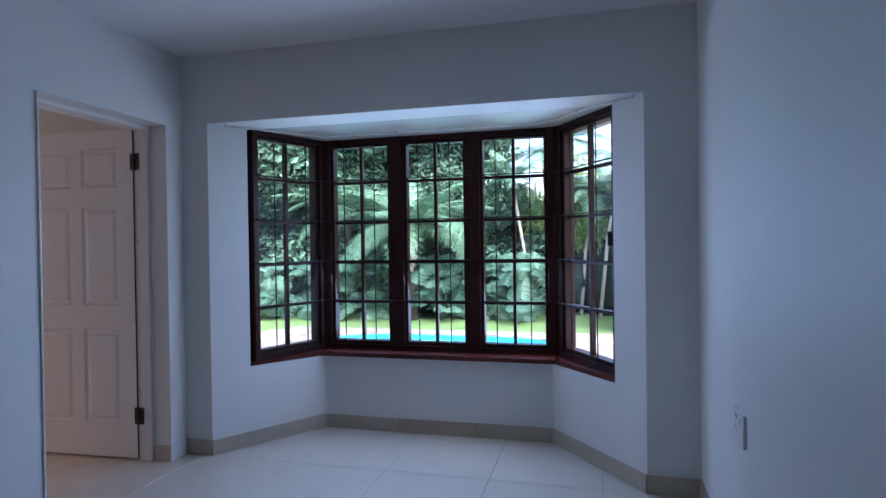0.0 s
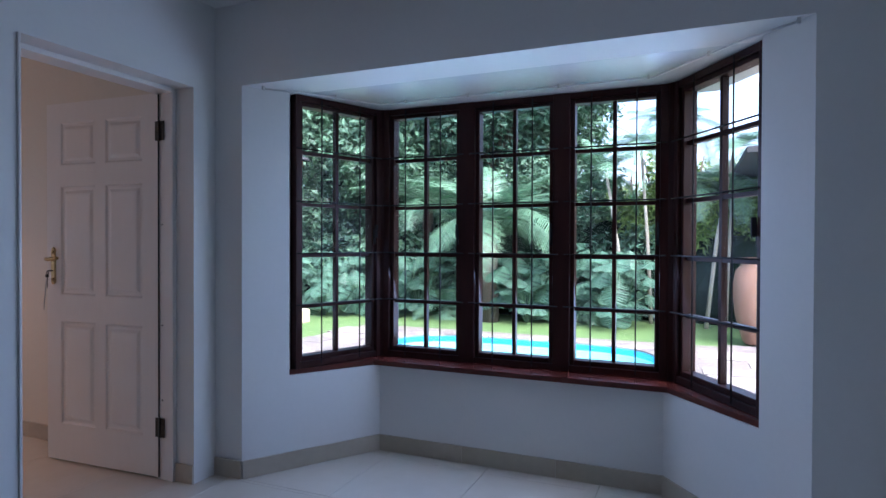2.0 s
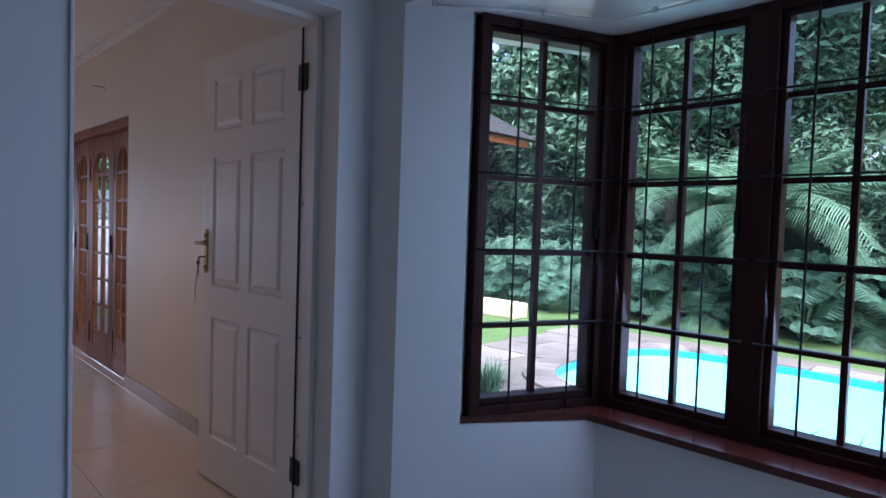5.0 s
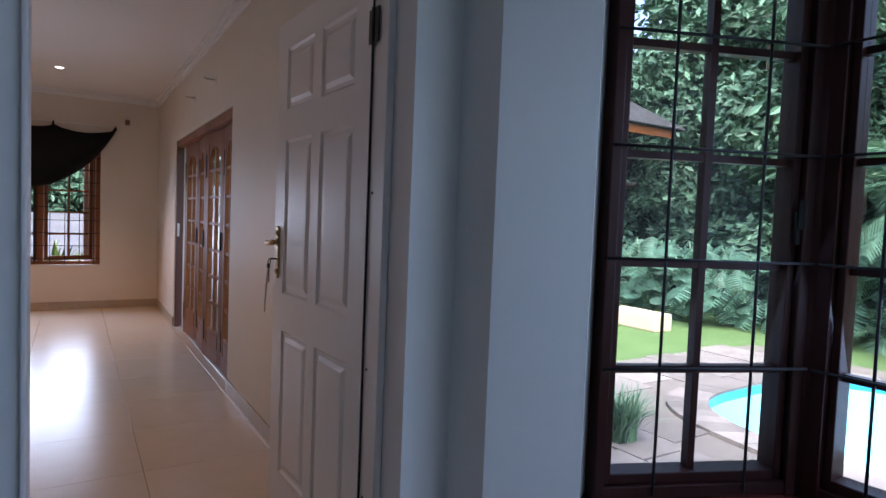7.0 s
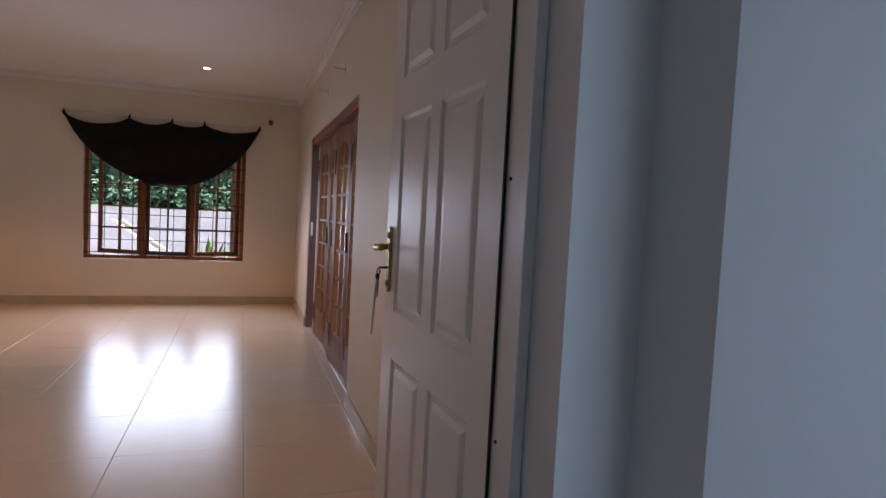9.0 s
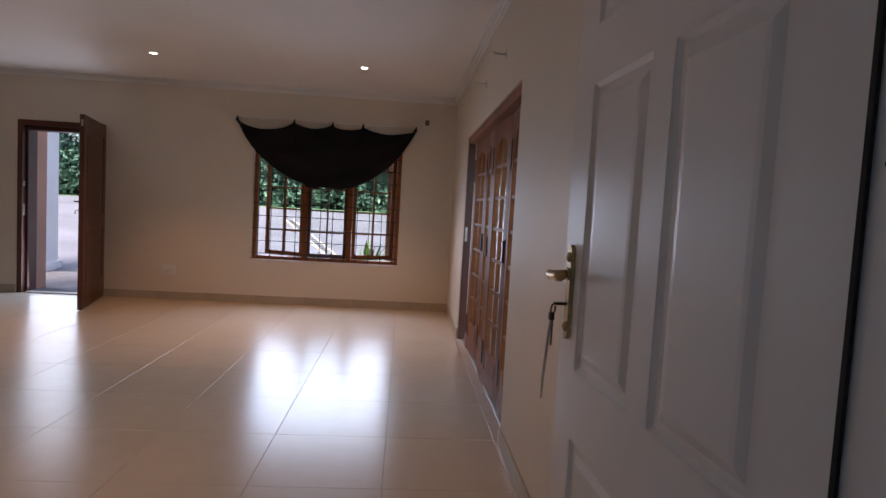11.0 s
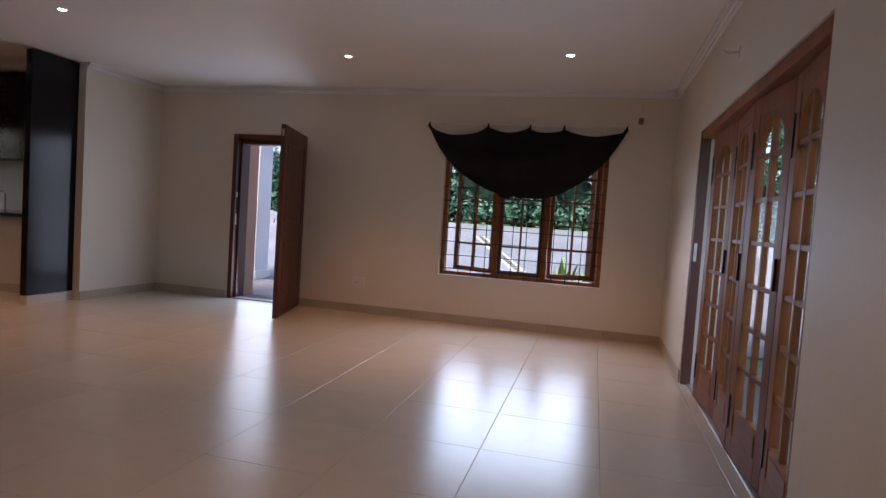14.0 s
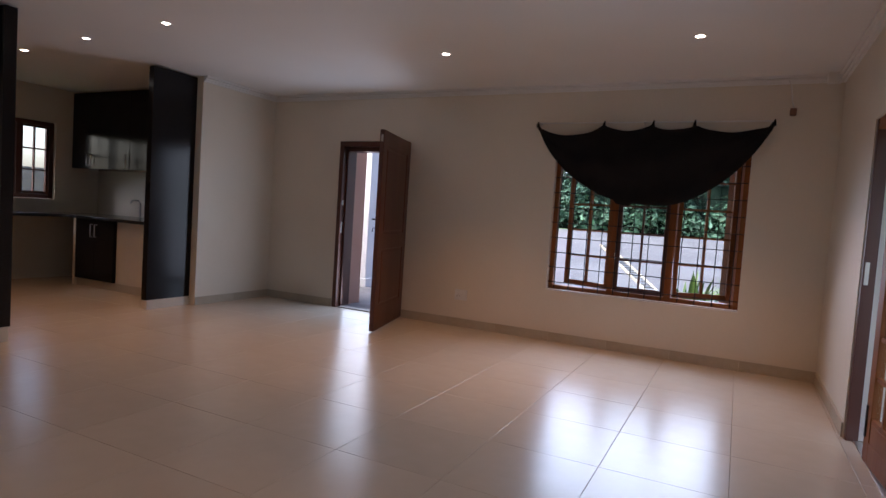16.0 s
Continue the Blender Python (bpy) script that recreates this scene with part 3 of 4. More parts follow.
for i in range(12):
    bm = bmesh.new()
    u = 0.07 + i * 0.151
    rod(bm, [(u, -0.066, 0.54), (u, -0.066, 2.075)], 0.0045, 6)
    part("burglar_bar", bm, BARM, win)
part("window_sill", bm_box(0.003, WW - 0.003, -0.108, -0.046, 0.5305, 0.545, bev=0.003), PLASTIC, win, "white plastered inner sill")

fold = thing("door_3", Matrix(), "orange-brown glazed folding doors, partly open", "folding door", "", "structure")
bm = bmesh.new()
box(bm, -8.107, -8.06, 3.446, 3.515, 0.0, 1.997, 0.004)
part("jamb", bm, BROWN, fold)
part("lock_plate", bm_box(-8.06, -8.057, 3.456, 3.478, 0.98, 1.12), STEEL, fold, "steel lock plate")
part("jamb", bm_box(-5.50, -5.453, 3.45, 3.60, 0.0, 1.997, bev=0.004), OAK, fold)
part("head", bm_box(-8.06, -5.50, 3.45, 3.60, 1.93, 1.997, bev=0.004), OAK, fold)
part("floor_track", bm_box(-8.06, -5.50, 3.49, 3.53, -0.004, 0.008), STEEL, fold, "worn metal floor track")


def glazed_leaf(m, w):
    s = sash(fold, "leaf", w, 0.012, 1.925, 2, 7, OAK, 0.095, 0.022, 0.022, m, [0.27 + 1.56 * i / 7 for i in range(8)], 0.014)
    part("kick_rail", bm_box(0.095, w - 0.095, -0.017, 0.017, 0.08, 0.27), OAK, s)
    part("kick_panel", bm_box(0.12, w - 0.12, -0.021, 0.021, 0.11, 0.245, bev=0.006), OAK, s)
    # arched head over the top panes
    bm = bmesh.new()
    n, u0, u1 = 12, 0.094, w - 0.094
    rows = []
    for i in range(n + 1):
        t = i / n
        z = 1.66 + 0.14 * math.sin(math.pi * t) ** 0.6
        rows.append([bm.verts.new((u0 + (u1 - u0) * t, y, zz)) for y, zz in ((-0.018, z), (-0.018, 1.85), (0.018, 1.85), (0.018, z))])
    for p, q in zip(rows, rows[1:]):
        for k in range(4):
            bm.faces.new((p[k], q[k], q[(k + 1) % 4], p[(k + 1) % 4]))
    bm.faces.new(rows[0])
    bm.faces.new(rows[-1][::-1])
    part("arched_head", bm, OAK, s)
    part("bolt", bm_box(0.02, 0.04, -0.03, -0.0225, 0.15, 0.33, bev=0.003), BLACKM, s, "dark flush bolt")
    part("bolt", bm_box(0.02, 0.04, -0.03, -0.0225, 1.55, 1.75, bev=0.003), BLACKM, s, "dark flush bolt")
    part("pull", bm_box(w - 0.05, w - 0.03, -0.035, -0.0225, 0.95, 1.1, bev=0.003), BLACKM, s, "dark pull handle")
    return s


px, py = -7.715, 3.50
for a in (4, -4, 4, -4):
    glazed_leaf(Matrix.Translation((px, py, 0)) @ Matrix.Rotation(radians(a), 4, "Z"), 0.545)
    px += 0.552 * math.cos(radians(a))
    py += 0.552 * math.sin(radians(a))

# black cloth tied over the window rail
cloth = thing("window_drape", Matrix(), "black cloth knotted as a swag over the window rail", "curtain")
KN = [0.0, 0.315, 0.53, 0.70, 1.0]
nu, nv = 72, 22
bm = bmesh.new()
grid = []
for i in range(nu + 1):
    t = i / nu
    k = max(j for j in range(4) if KN[j] <= t + 1e-9)
    s = (t - KN[k]) / (KN[k + 1] - KN[k])
    top = 2.235 - (0.115, 0.07, 0.06, 0.085)[k] * (math.sin(math.pi * min(1, s)) ** 0.55 if 0 < s < 1 else 0)
    lo = 2.235 - (0.78 + 0.05 * t) * max(0.0, math.sin(math.pi * t)) ** 0.72 - 0.035 * math.sin(t * 9 + 0.6) * math.sin(math.pi * t) - (0.03 if 0.40 < t < 0.46 else 0)
    col = []
    for j in range(nv + 1):
        v = j / nv
        z = top + (lo - top) * v
        x = -9.56 + 0.028 * math.sin(v * 11 + t * 6) * math.sin(math.pi * t) + 0.018 * math.sin(t * 42 + v * 5) * (1 - v) + 0.05 * math.sin(math.pi * v) * math.sin(math.pi * t)
        col.append(bm.verts.new((x, 0.80 + 2.14 * t + 0.012 * math.sin(v * 9 + t * 20), z)))
    grid.append(col)
for i in range(nu):
    for j in range(nv):
        f = bm.faces.new((grid[i][j], grid[i + 1][j], grid[i + 1][j + 1], grid[i][j + 1]))
        f.smooth = True
cl = part("cloth", bm, CLOTH, cloth)
md = cl.modifiers.new("thick", "SOLIDIFY")
md.thickness = 0.004
for t in KN:
    bm = bmesh.new()
    y = 0.80 + 2.14 * t
    rod(bm, [(-9.56, y, 2.205), (-9.565, y, 2.235), (-9.575, y + 0.004, 2.265)], [0.016, 0.012, 0.005], 8)
    part("knot", bm, CLOTH, cloth)
rail = thing("curtain_rail", Matrix(), "thin white curtain rail above the window", "curtain rail")
bm = bmesh.new()
rod(bm, [(-9.585, 0.79, 2.25), (-9.585, 2.95, 2.25)], 0.007, 8)
part("rail", bm, PLASTIC, rail)
for y in (0.82, 1.85, 2.92):
    part("bracket", bm_box(-9.651, -9.58, y - 0.008, y + 0.008, 2.242, 2.262), PLASTIC, rail)

# small fittings on the walls and ceiling
sensor = thing("wall_sensor", Matrix(), "small dark sensor hanging on a short white wire", "sensor")
bm = bmesh.new()
rod(bm, [(-9.6, 3.02, 2.60), (-9.6, 3.04, 2.56), (-9.59, 3.06, 2.42), (-9.6, 3.075, 2.36)], 0.005, 6)
part("wire", bm, PLASTIC, sensor)
part("body", bm_box(-9.65, -9.59, 3.05, 3.10, 2.30, 2.36, bev=0.008), TERRA, sensor)
solid("alarm_box", bm_box(-9.62, -9.53, 3.30, 3.40, 2.555, 2.64, bev=0.012), PLASTIC, "small white plastic box at the ceiling corner", "sensor")


def socket(m, label):
    ob = thing("wall_socket", m, label, "socket")
    part("plate", bm_box(-0.075, 0.075, -0.012, 0.0, -0.06, 0.06, bev=0.003), PLASTIC, ob)
    for x in (-0.045, -0.015, -0.03):
        part("socket_hole", bm_box(x - 0.003, x + 0.003, -0.0128, -0.0122, -0.016 + (0.016 if x == -0.03 else 0), -0.008 + (0.016 if x == -0.03 else 0)), GAP, ob)
    for x in (-0.03, 0.03):
        part("switch", bm_box(x - 0.012, x + 0.012, -0.016, -0.0125, 0.022, 0.042), PLASTIC, ob)
    return ob


socket(pose(-9.65, 0.02, 0.36, 0, 0, 90), "white double wall socket on plaster")
socket(pose(0.44, 2.585, 0.622, 0, 0, -90), "white wall socket on plaster")
bm = bmesh.new()
box(bm, -0.04, 0.04, -0.010, 0, -0.06, 0.06, 0.004)
sw = thing("light_switch", pose(-2.58, 2.22, 1.22, 0, 0, 90), "pale plastic light switch beside the doorway", "switch")
part("plate", bm, PLASTIC, sw)
part("rocker", bm_box(-0.012, 0.012, -0.016, -0.0105, -0.02, 0.02), GAP, sw)
for x, y in ((-6.95, 3.36), (-6.05, 3.36)):
    k = thing("rail_bracket", Matrix.Translation((x, 3.44, 2.28)), "white curtain rail bracket screwed to plaster", "bracket", "folding door rail brackets")
    bm = bmesh.new()
    box(bm, -0.02, 0.02, -0.006, -0.0005, -0.03, 0.03, 0.002)
    rod(bm, [(0, -0.006, 0.0), (0, -0.07, 0.0), (0, -0.09, 0.012)], 0.006, 8)
    part("arm", bm, PLASTIC, k)


def downlight(x, y):
    ob = thing("downlight", Matrix.Translation((x, y, H2)), "round recessed ceiling downlight, lit warm white", "downlight", "ceiling downlights")
    bm = bmesh.new()
    n = 24
    prof = [(0.030, 0.0), (0.032, -0.006), (0.046, -0.006), (0.048, 0.0)]
    rings = [[bm.verts.new((r * math.cos(k * math.tau / n), r * math.sin(k * math.tau / n), z)) for k in range(n)] for r, z in prof]
    for a, b in zip(rings, rings[1:]):
        for k in range(n):
            bm.faces.new((a[k], a[(k + 1) % n], b[(k + 1) % n], b[k]))
    part("trim_ring", bm, PLASTIC, ob)
    bm = bmesh.new()
    bmesh.ops.create_circle(bm, cap_ends=True, segments=20, radius=0.030, matrix=Matrix.Translation((0, 0, -0.003)))
    part("lamp_face", bm, GLOW, ob)


for lx, ly in LAMPS:
    downlight(lx, ly)


# ---- kitchen ----
def cabinet(name, x0, x1, y0, y1, z0, z1, doors, label, face="x+", handle="v"):
    ob = thing(name, Matrix.Translation((x0, y0, z0)), label, "cabinet", "black kitchen cabinets")
    w, d, h = x1 - x0, y1 - y0, z1 - z0
    part("body", bm_box(0.0, w - 0.02, 0, d, 0, h, bev=0.002), BLACKC, ob)
    n = doors
    for i in range(n):
        a, b = d * i / n + 0.002, d * (i + 1) / n - 0.002
        dr = part("door", bm_box(w - 0.019, w, a, b, 0.002, h - 0.002, bev=0.002), BLACKC, ob)
        hy = b - 0.04 if i % 2 == 0 else a + 0.04
        bm = bmesh.new()
        hz = h - 0.06 if z0 < 1 else 0.2
        rod(bm, [(w, hy, hz), (w + 0.03, hy, hz), (w + 0.03, hy, hz - 0.16), (w, hy, hz - 0.16)], 0.006, 8)
        part("handle", bm, STEEL, dr, "brushed steel bar handle")
    return ob


tall = thing("tall_end_panel", Matrix.Translation((-8.465, -3.03, 0)), "tall glossy black kitchen end panel on a pale plinth", "cabinet", "black kitchen cabinets")
part("panel", bm_box(0, 0.56, 0.02, 0.10, 0.10, 2.62, bev=0.003), BLACKC, tall)
part("plinth", bm_box(0.004, 0.556, 0.024, 0.108, 0.0, 0.0995), CREAM, tall, "pale tiled plinth")
t2 = thing("tall_cabinet", Matrix.Translation((-6.30, -3.05, 0)), "tall glossy black kitchen cabinet beside the opening", "cabinet", "black kitchen cabinets")
part("body", bm_box(0, 0.09, 0.0, 0.66, 0.12, 2.62, bev=0.002), BLACKC, t2)
part("plinth", bm_box(0.008, 0.085, 0.01, 0.65, 0.0, 0.12), CREAM, t2, "pale plinth")
cabinet("base_cabinet", -9.0, -8.42, -5.05, -4.27, 0.10, 0.88, 2, "glossy black double-door base cabinet under the worktop")
structure("kitchen_plinth", [(-9.0, -8.45, -5.05, -3.06, 0.0, 0.099)], SKIRT, "beige tiled plinth under the cabinets", "plinth")
structure("under_counter_panel", [(-8.66, -8.46, -4.265, -3.06, 0.0995, 0.88), (-9.0, -8.42, -5.10, -5.055, 0.0, 0.88)], CREAM, "cream panel under the worktop", "panel")
bm = bmesh.new()
box(bm, -9.24, -8.38, -5.89, -3.06, 0.881, 0.92, 0.004)
box(bm, -8.38, -6.9, -5.89, -5.30, 0.881, 0.92, 0.004)
solid("worktop", bm, GRANITE, "polished black granite worktop", "worktop")
bm = bmesh.new()
rod(bm, [(-9.05, -4.65, 0.92), (-9.05, -4.65, 1.12), (-9.02, -4.65, 1.16), (-8.93, -4.65, 1.16), (-8.90, -4.65, 1.12)], 0.011, 10)
solid("tap", bm, STEEL, "chrome swan-neck kitchen tap on the worktop", "tap")
cabinet("wall_cabinet", -9.24, -8.84, -5.88, -4.62, 1.56, 2.62, 3, "glossy black wall cabinet above the worktop")
cabinet("wall_cabinet", -9.24, -8.84, -4.615, -3.06, 1.56, 2.62, 3, "glossy black wall cabinet above the worktop")
kw = thing("window_5", Matrix.Translation((-8.62, -5.98, 0)), "dark timber kitchen window with burglar bars", "window", "", "structure")
bm = bmesh.new()
for a, b in ((0, 0.06), (0.42, 0.48), (0.84, 0.90), (1.26, 1.32)):
    box(bm, a, b, -0.04, 0.04, 1.102, 2.158, 0.004)
box(bm, 0.06, 1.26, -0.039, 0.039, 1.102, 1.16, 0.004)
box(bm, 0.06, 1.26, -0.039, 0.039, 2.10, 2.158, 0.004)
part("window_frame", bm, BROWN, kw)
for u in (0.062, 0.482, 0.902):
    sash(kw, "casement", 0.356, 1.162, 2.098, 2, 3, BROWN, 0.03, 0.02, 0.02, Matrix.Translation((u, 0, 0)))

# ---- outside ----
Z0 = -0.12


def ground_z(x, y):
    return Z0 + 0.10 * min(12.0, max(0.0, -10.9 - x))


bm = bmesh.new()
xs = [-400, -120, -60, -40, -30, -23, -20, -17, -14, -12, -10.9, -10.2, -4.6, -0.1, 3, 8, 20, 60, 400]
ys = [-400, -100, -40, -20, -10, -5, 0, 4.0, 6.05, 9.55, 12, 20, 40, 100, 400]
gv = {(i, j): bm.verts.new((x, y, ground_z(x, y) - 0.02)) for i, x in enumerate(xs) for j, y in enumerate(ys)}
for i in range(len(xs) - 1):
    for j in range(len(ys) - 1):
        if (xs[i], ys[j]) == (-4.6, 6.05):
            continue
        if xs[i] >= -10.2 and xs[i + 1] <= -0.1 and ys[j] >= -5 and ys[j + 1] <= 0:
            continue
        bm.faces.new((gv[i, j], gv[i + 1, j], gv[i + 1, j + 1], gv[i, j + 1]))
solid("ground", bm, GRASS, "green lawn and garden soil", "lawn", "structure")

# pool: a rounded oblong sunk in the ground
PC, PR = (-2.33, 7.75), (1.78, 1.32)


def oblong(k, n, grow=0.0):
    a = k * math.tau / n
    c, s = math.cos(a), math.sin(a)
    e = 0.55
    return (PC[0] + (PR[0] + grow) * math.copysign(abs(c) ** e, c), PC[1] + (PR[1] + grow) * math.copysign(abs(s) ** e, s))


N = 48
pool = thing("swimming_pool", Matrix(), "bright turquoise garden swimming pool with stone coping", "pool")


def ring_wall(pts0, z0, pts1, z1, bm):
    a = [bm.verts.new((*p, z0)) for p in pts0]
    b = [bm.verts.new((*p, z1)) for p in pts1]
    for k in range(len(a)):
        bm.faces.new((a[k], a[(k + 1) % len(a)], b[(k + 1) % len(a)], b[k]))
    return a, b


edge = [oblong(k, N) for k in range(N)]
outer = [oblong(k, N, 0.28) for k in range(N)]
bm = bmesh.new()
a, b = ring_wall(edge, -0.20, edge, -0.8, bm)
bm.faces.new(b)
part("basin", bm, POOLB, pool)
bm = bmesh.new()
ring_wall(edge, Z0, edge, -0.20, bm)
part("tile_band", bm, POOLT, pool, "dark blue mosaic waterline tiles")
for k in range(N):
    q = [edge[k], edge[(k + 1) % N], outer[(k + 1) % N], outer[k]]
    cx, cy = sum(p[0] for p in q) / 4, sum(p[1] for p in q) / 4
    bm = bmesh.new()
    prism(bm, [(cx + (x - cx) * 0.97, cy + (y - cy) * 0.97) for x, y in q], Z0 - 0.05, Z0 + 0.02)
    part("coping_stone", bm, SLATE, pool)
bm = bmesh.new()
bm.faces.new([bm.verts.new((*p, -0.16)) for p in edge])
WATER = glass_mat("pool_water", 0.0)
water = part("water", bm, WATER, pool, "clear still water")
water.visible_shadow = False

# paving slabs round the pool
pave = tagged(new("pavement"), "irregular grey stone slab paving around the pool", "paving", "", "structure")
bm = bmesh.new()
for k in range(N):
    p0, p1 = oblong(k, N, 0.2), oblong(k + 1, N, 0.2)

    def push(p):
        dx, dy = p[0] - PC[0], p[1] - PC[1]
        s = min((2.95 / abs(dx)) if abs(dx) > 1e-6 else 9e9, (1.95 / abs(dy)) if abs(dy) > 1e-6 else 9e9)
        return (PC[0] + dx * s, PC[1] + dy * s)
    bm.faces.new([bm.verts.new((*p, Z0 - 0.012)) for p in (p0, p1, push(p1), push(p0))])
part("bed", bm, BED, pave)
part("bed", bm_box(-9.8, 4.0, 3.72, 5.80, Z0 - 0.06, Z0 - 0.012), BED, pave)
part("bed", bm_box(-5.28, -5.2, 5.80, 9.4, Z0 - 0.06, Z0 - 0.013), BED, pave)
part("bed", bm_box(0.62, 4.0, 5.80, 10.1, Z0 - 0.06, Z0 - 0.013), BED, pave)
rng = random.Random(5)
y = 3.75
row = 0
while y < 10.0:
    h = rng.choice((0.42, 0.5, 0.58))
    x = -7.2 - rng.random() * 0.4 if y < 5.7 else -5.3 - rng.random() * 0.1
    while x < 3.9:
        w = rng.choice((0.45, 0.6, 0.75, 0.9))
        cx, cy = x + w / 2, y + h / 2
        dx, dy = abs(cx - PC[0]), abs(cy - PC[1])
        inside = (dx / (PR[0] + 0.28 + w * 0.35)) ** 3.2 + (dy / (PR[1] + 0.28 + h * 0.35)) ** 3.2 < 1
        bay = -2.8 < cx < 0.6 and cy < 4.7
        if not inside and not bay and not (cy > 9.45 and cx < 0.4):
            bm = bmesh.new()
            j = lambda: rng.uniform(-0.012, 0.012)
            g = 0.008
            zt = Z0 + rng.uniform(-0.003, 0.006)
            prism(bm, [(x + g + j(), y + g + j()), (x + w - g + j(), y + g + j()), (x + w - g + j(), y + h - g + j()), (x + g + j(), y + h - g + j())], Z0 - 0.05, zt)
            part("slab", bm, SLATE, pave)
        x += w
    y += h

# assumed roof, never in view; added to darken the patio behind the glass
structure("patio_shade_roof", [(-9.9, -5.3, 3.72, 5.7, 2.45, 2.6)], WHITEX, "assumed flat verandah roof, unseen, added to shade the patio doors", "roof")

# driveway in front of the house with a drain grating
bm = bmesh.new()
dx = [-10.2, -10.9, -14, -18, -22.5]
dv = [[bm.verts.new((x, y, ground_z(x, y) + 0.004)) for y in (-9, -4, 0, 4, 9)] for x in dx]
for i in range(4):
    for j2 in range(4):
        bm.faces.new((dv[i][j2], dv[i][j2 + 1], dv[i + 1][j2 + 1], dv[i + 1][j2]))
solid("road", bm, ASPH, "grey paved driveway rising from the house", "driveway", "structure")
drain = thing("drain_channel", Matrix.Translation((-16.0, 0.8, ground_z(-16, 0))) @ Matrix.Rotation(radians(20), 4, "Z") @ Matrix.Rotation(radians(5.7), 4, "Y"), "pale concrete drain channel across the driveway", "drain")
part("kerb", bm_box(-3.4, 3.4, -0.12, -0.08, 0, 0.03), SANDST, drain)
part("kerb", bm_box(-3.4, 3.4, 0.08, 0.12, 0, 0.03), SANDST, drain)
for i in range(24):
    part("slat", bm_box(-3.3 + i * 0.28, -3.2 + i * 0.28, -0.08, 0.08, 0.01, 0.03), STEEL, drain)
structure("porch_slab", [(-12.4, -9.84, -3.6, 0.2, -0.2, -0.02)], SLATE, "grey stone porch floor", "porch")
structure("porch_wall", [(-10.3, -9.905, -2.05, -1.80, -0.2, 2.8)], PEACH, "peach rendered porch wall", "wall")
bm = bmesh.new()
box(bm, -12.1, -11.7, -3.43, -2.66, -0.02, 2.5, 0.01)
box(bm, -12.14, -11.66, -3.47, -2.62, -0.02, 0.12, 0.01)
box(bm, -12.14, -11.66, -3.47, -2.62, 2.4, 2.5, 0.01)
solid("porch_pillar", bm, WHITEX, "white rendered square porch pillar", "pillar")
structure("porch_beam", [(-12.0, -11.7, -3.6, 0.2, 2.5, 2.66)], WHITEX, "white painted porch beam", "beam")
structure("wall_wing", [(-10.08, -9.935, 2.82, 3.70, -0.2, 2.8), (-10.5, -10.08, 2.62, 3.70, -0.2, 2.8)], PEACH, "peach rendered projecting wall beside the window", "wall")
structure("yard_wall", [(-12, -5, -8.4, -8.2, -0.2, 1.6)], BED, "dark rendered yard wall outside the kitchen", "wall")


# ---- plants ----
def leaf_cloud(name, blobs, count, size, seed, flat=0.6, shape=0.45):
    """Leaves scattered through ellipsoids; each a folded four-sided blade."""
    r = np.random.RandomState(seed)
    c = np.array([b[:3] for b in blobs])
    rad = np.array([b[3:6] for b in blobs])
    vol = rad.prod(axis=1) ** 0.75
    k = r.choice(len(blobs), count, p=vol / vol.sum())
    d = r.normal(size=(count, 3))
    d /= np.linalg.norm(d, axis=1)[:, None]
    rr = r.uniform(0.35, 1.0, count) ** 0.6 * (1 + 0.16 * np.sin(d[:, 0] * 7 + k) * np.sin(d[:, 2] * 6 + k * 2))
    p = c[k] + d * rr[:, None] * rad[k]
    ax = r.normal(size=(count, 3)) * np.array((1, 1, flat)) + np.array((0, 0, -0.35))
    ax /= np.linalg.norm(ax, axis=1)[:, None]
    up = d * 0.7 + r.normal(size=(count, 3)) * 0.5 + np.array((0, -0.2, 0.5))
    side = np.cross(ax, up)
    side /= np.linalg.norm(side, axis=1)[:, None] + 1e-9
    nrm = np.cross(side, ax)
    L = (size * r.uniform(0.6, 1.3, count))[:, None]
    v = np.stack([p, p + ax * L * 0.5 + side * L * shape * 0.5 + nrm * L * 0.1, p + ax * L, p + ax * L * 0.5 - side * L * shape * 0.5 + nrm * L * 0.1], 1).reshape(-1, 3)
    me = bpy.data.meshes.new(name)
    i = np.arange(count) * 4
    f = np.concatenate([np.stack([i, i + 1, i + 2], 1), np.stack([i, i + 2, i + 3], 1)])
    me.from_pydata(v.tolist(), [], f.tolist())
    return me


def tree(name, m, height, blobs, count, size, seed, material, label, trunk=0.14, stems=1):
    ob = thing(name, m, label, "tree", "garden trees")
    r = random.Random(seed)
    bm = bmesh.new()
    for s in range(stems):
        ox = r.uniform(-0.4, 0.4) if stems > 1 else 0
        rod(bm, [(ox, 0, -0.2), (ox + r.uniform(-0.1, 0.1), 0.05, height * 0.3), (ox * 2 + r.uniform(-0.2, 0.2), 0, height * 0.6), (ox * 3, 0.1, height * 0.9)],
            [trunk, trunk * 0.8, trunk * 0.6, trunk * 0.2], 8)
    for b in blobs:
        rod(bm, [(0, 0, height * 0.35), (b[0] * 0.5, b[1] * 0.5, height * 0.25 + b[2] * 0.5), b[:3]], [trunk * 0.5, trunk * 0.3, trunk * 0.08], 6)
    part("trunk", bm, BARK, ob)
    me = leaf_cloud("crown", blobs, count, size, seed, 0.6)
    me.materials.append(material)
    cr = new("crown", me)
    cr.parent = ob
    return ob


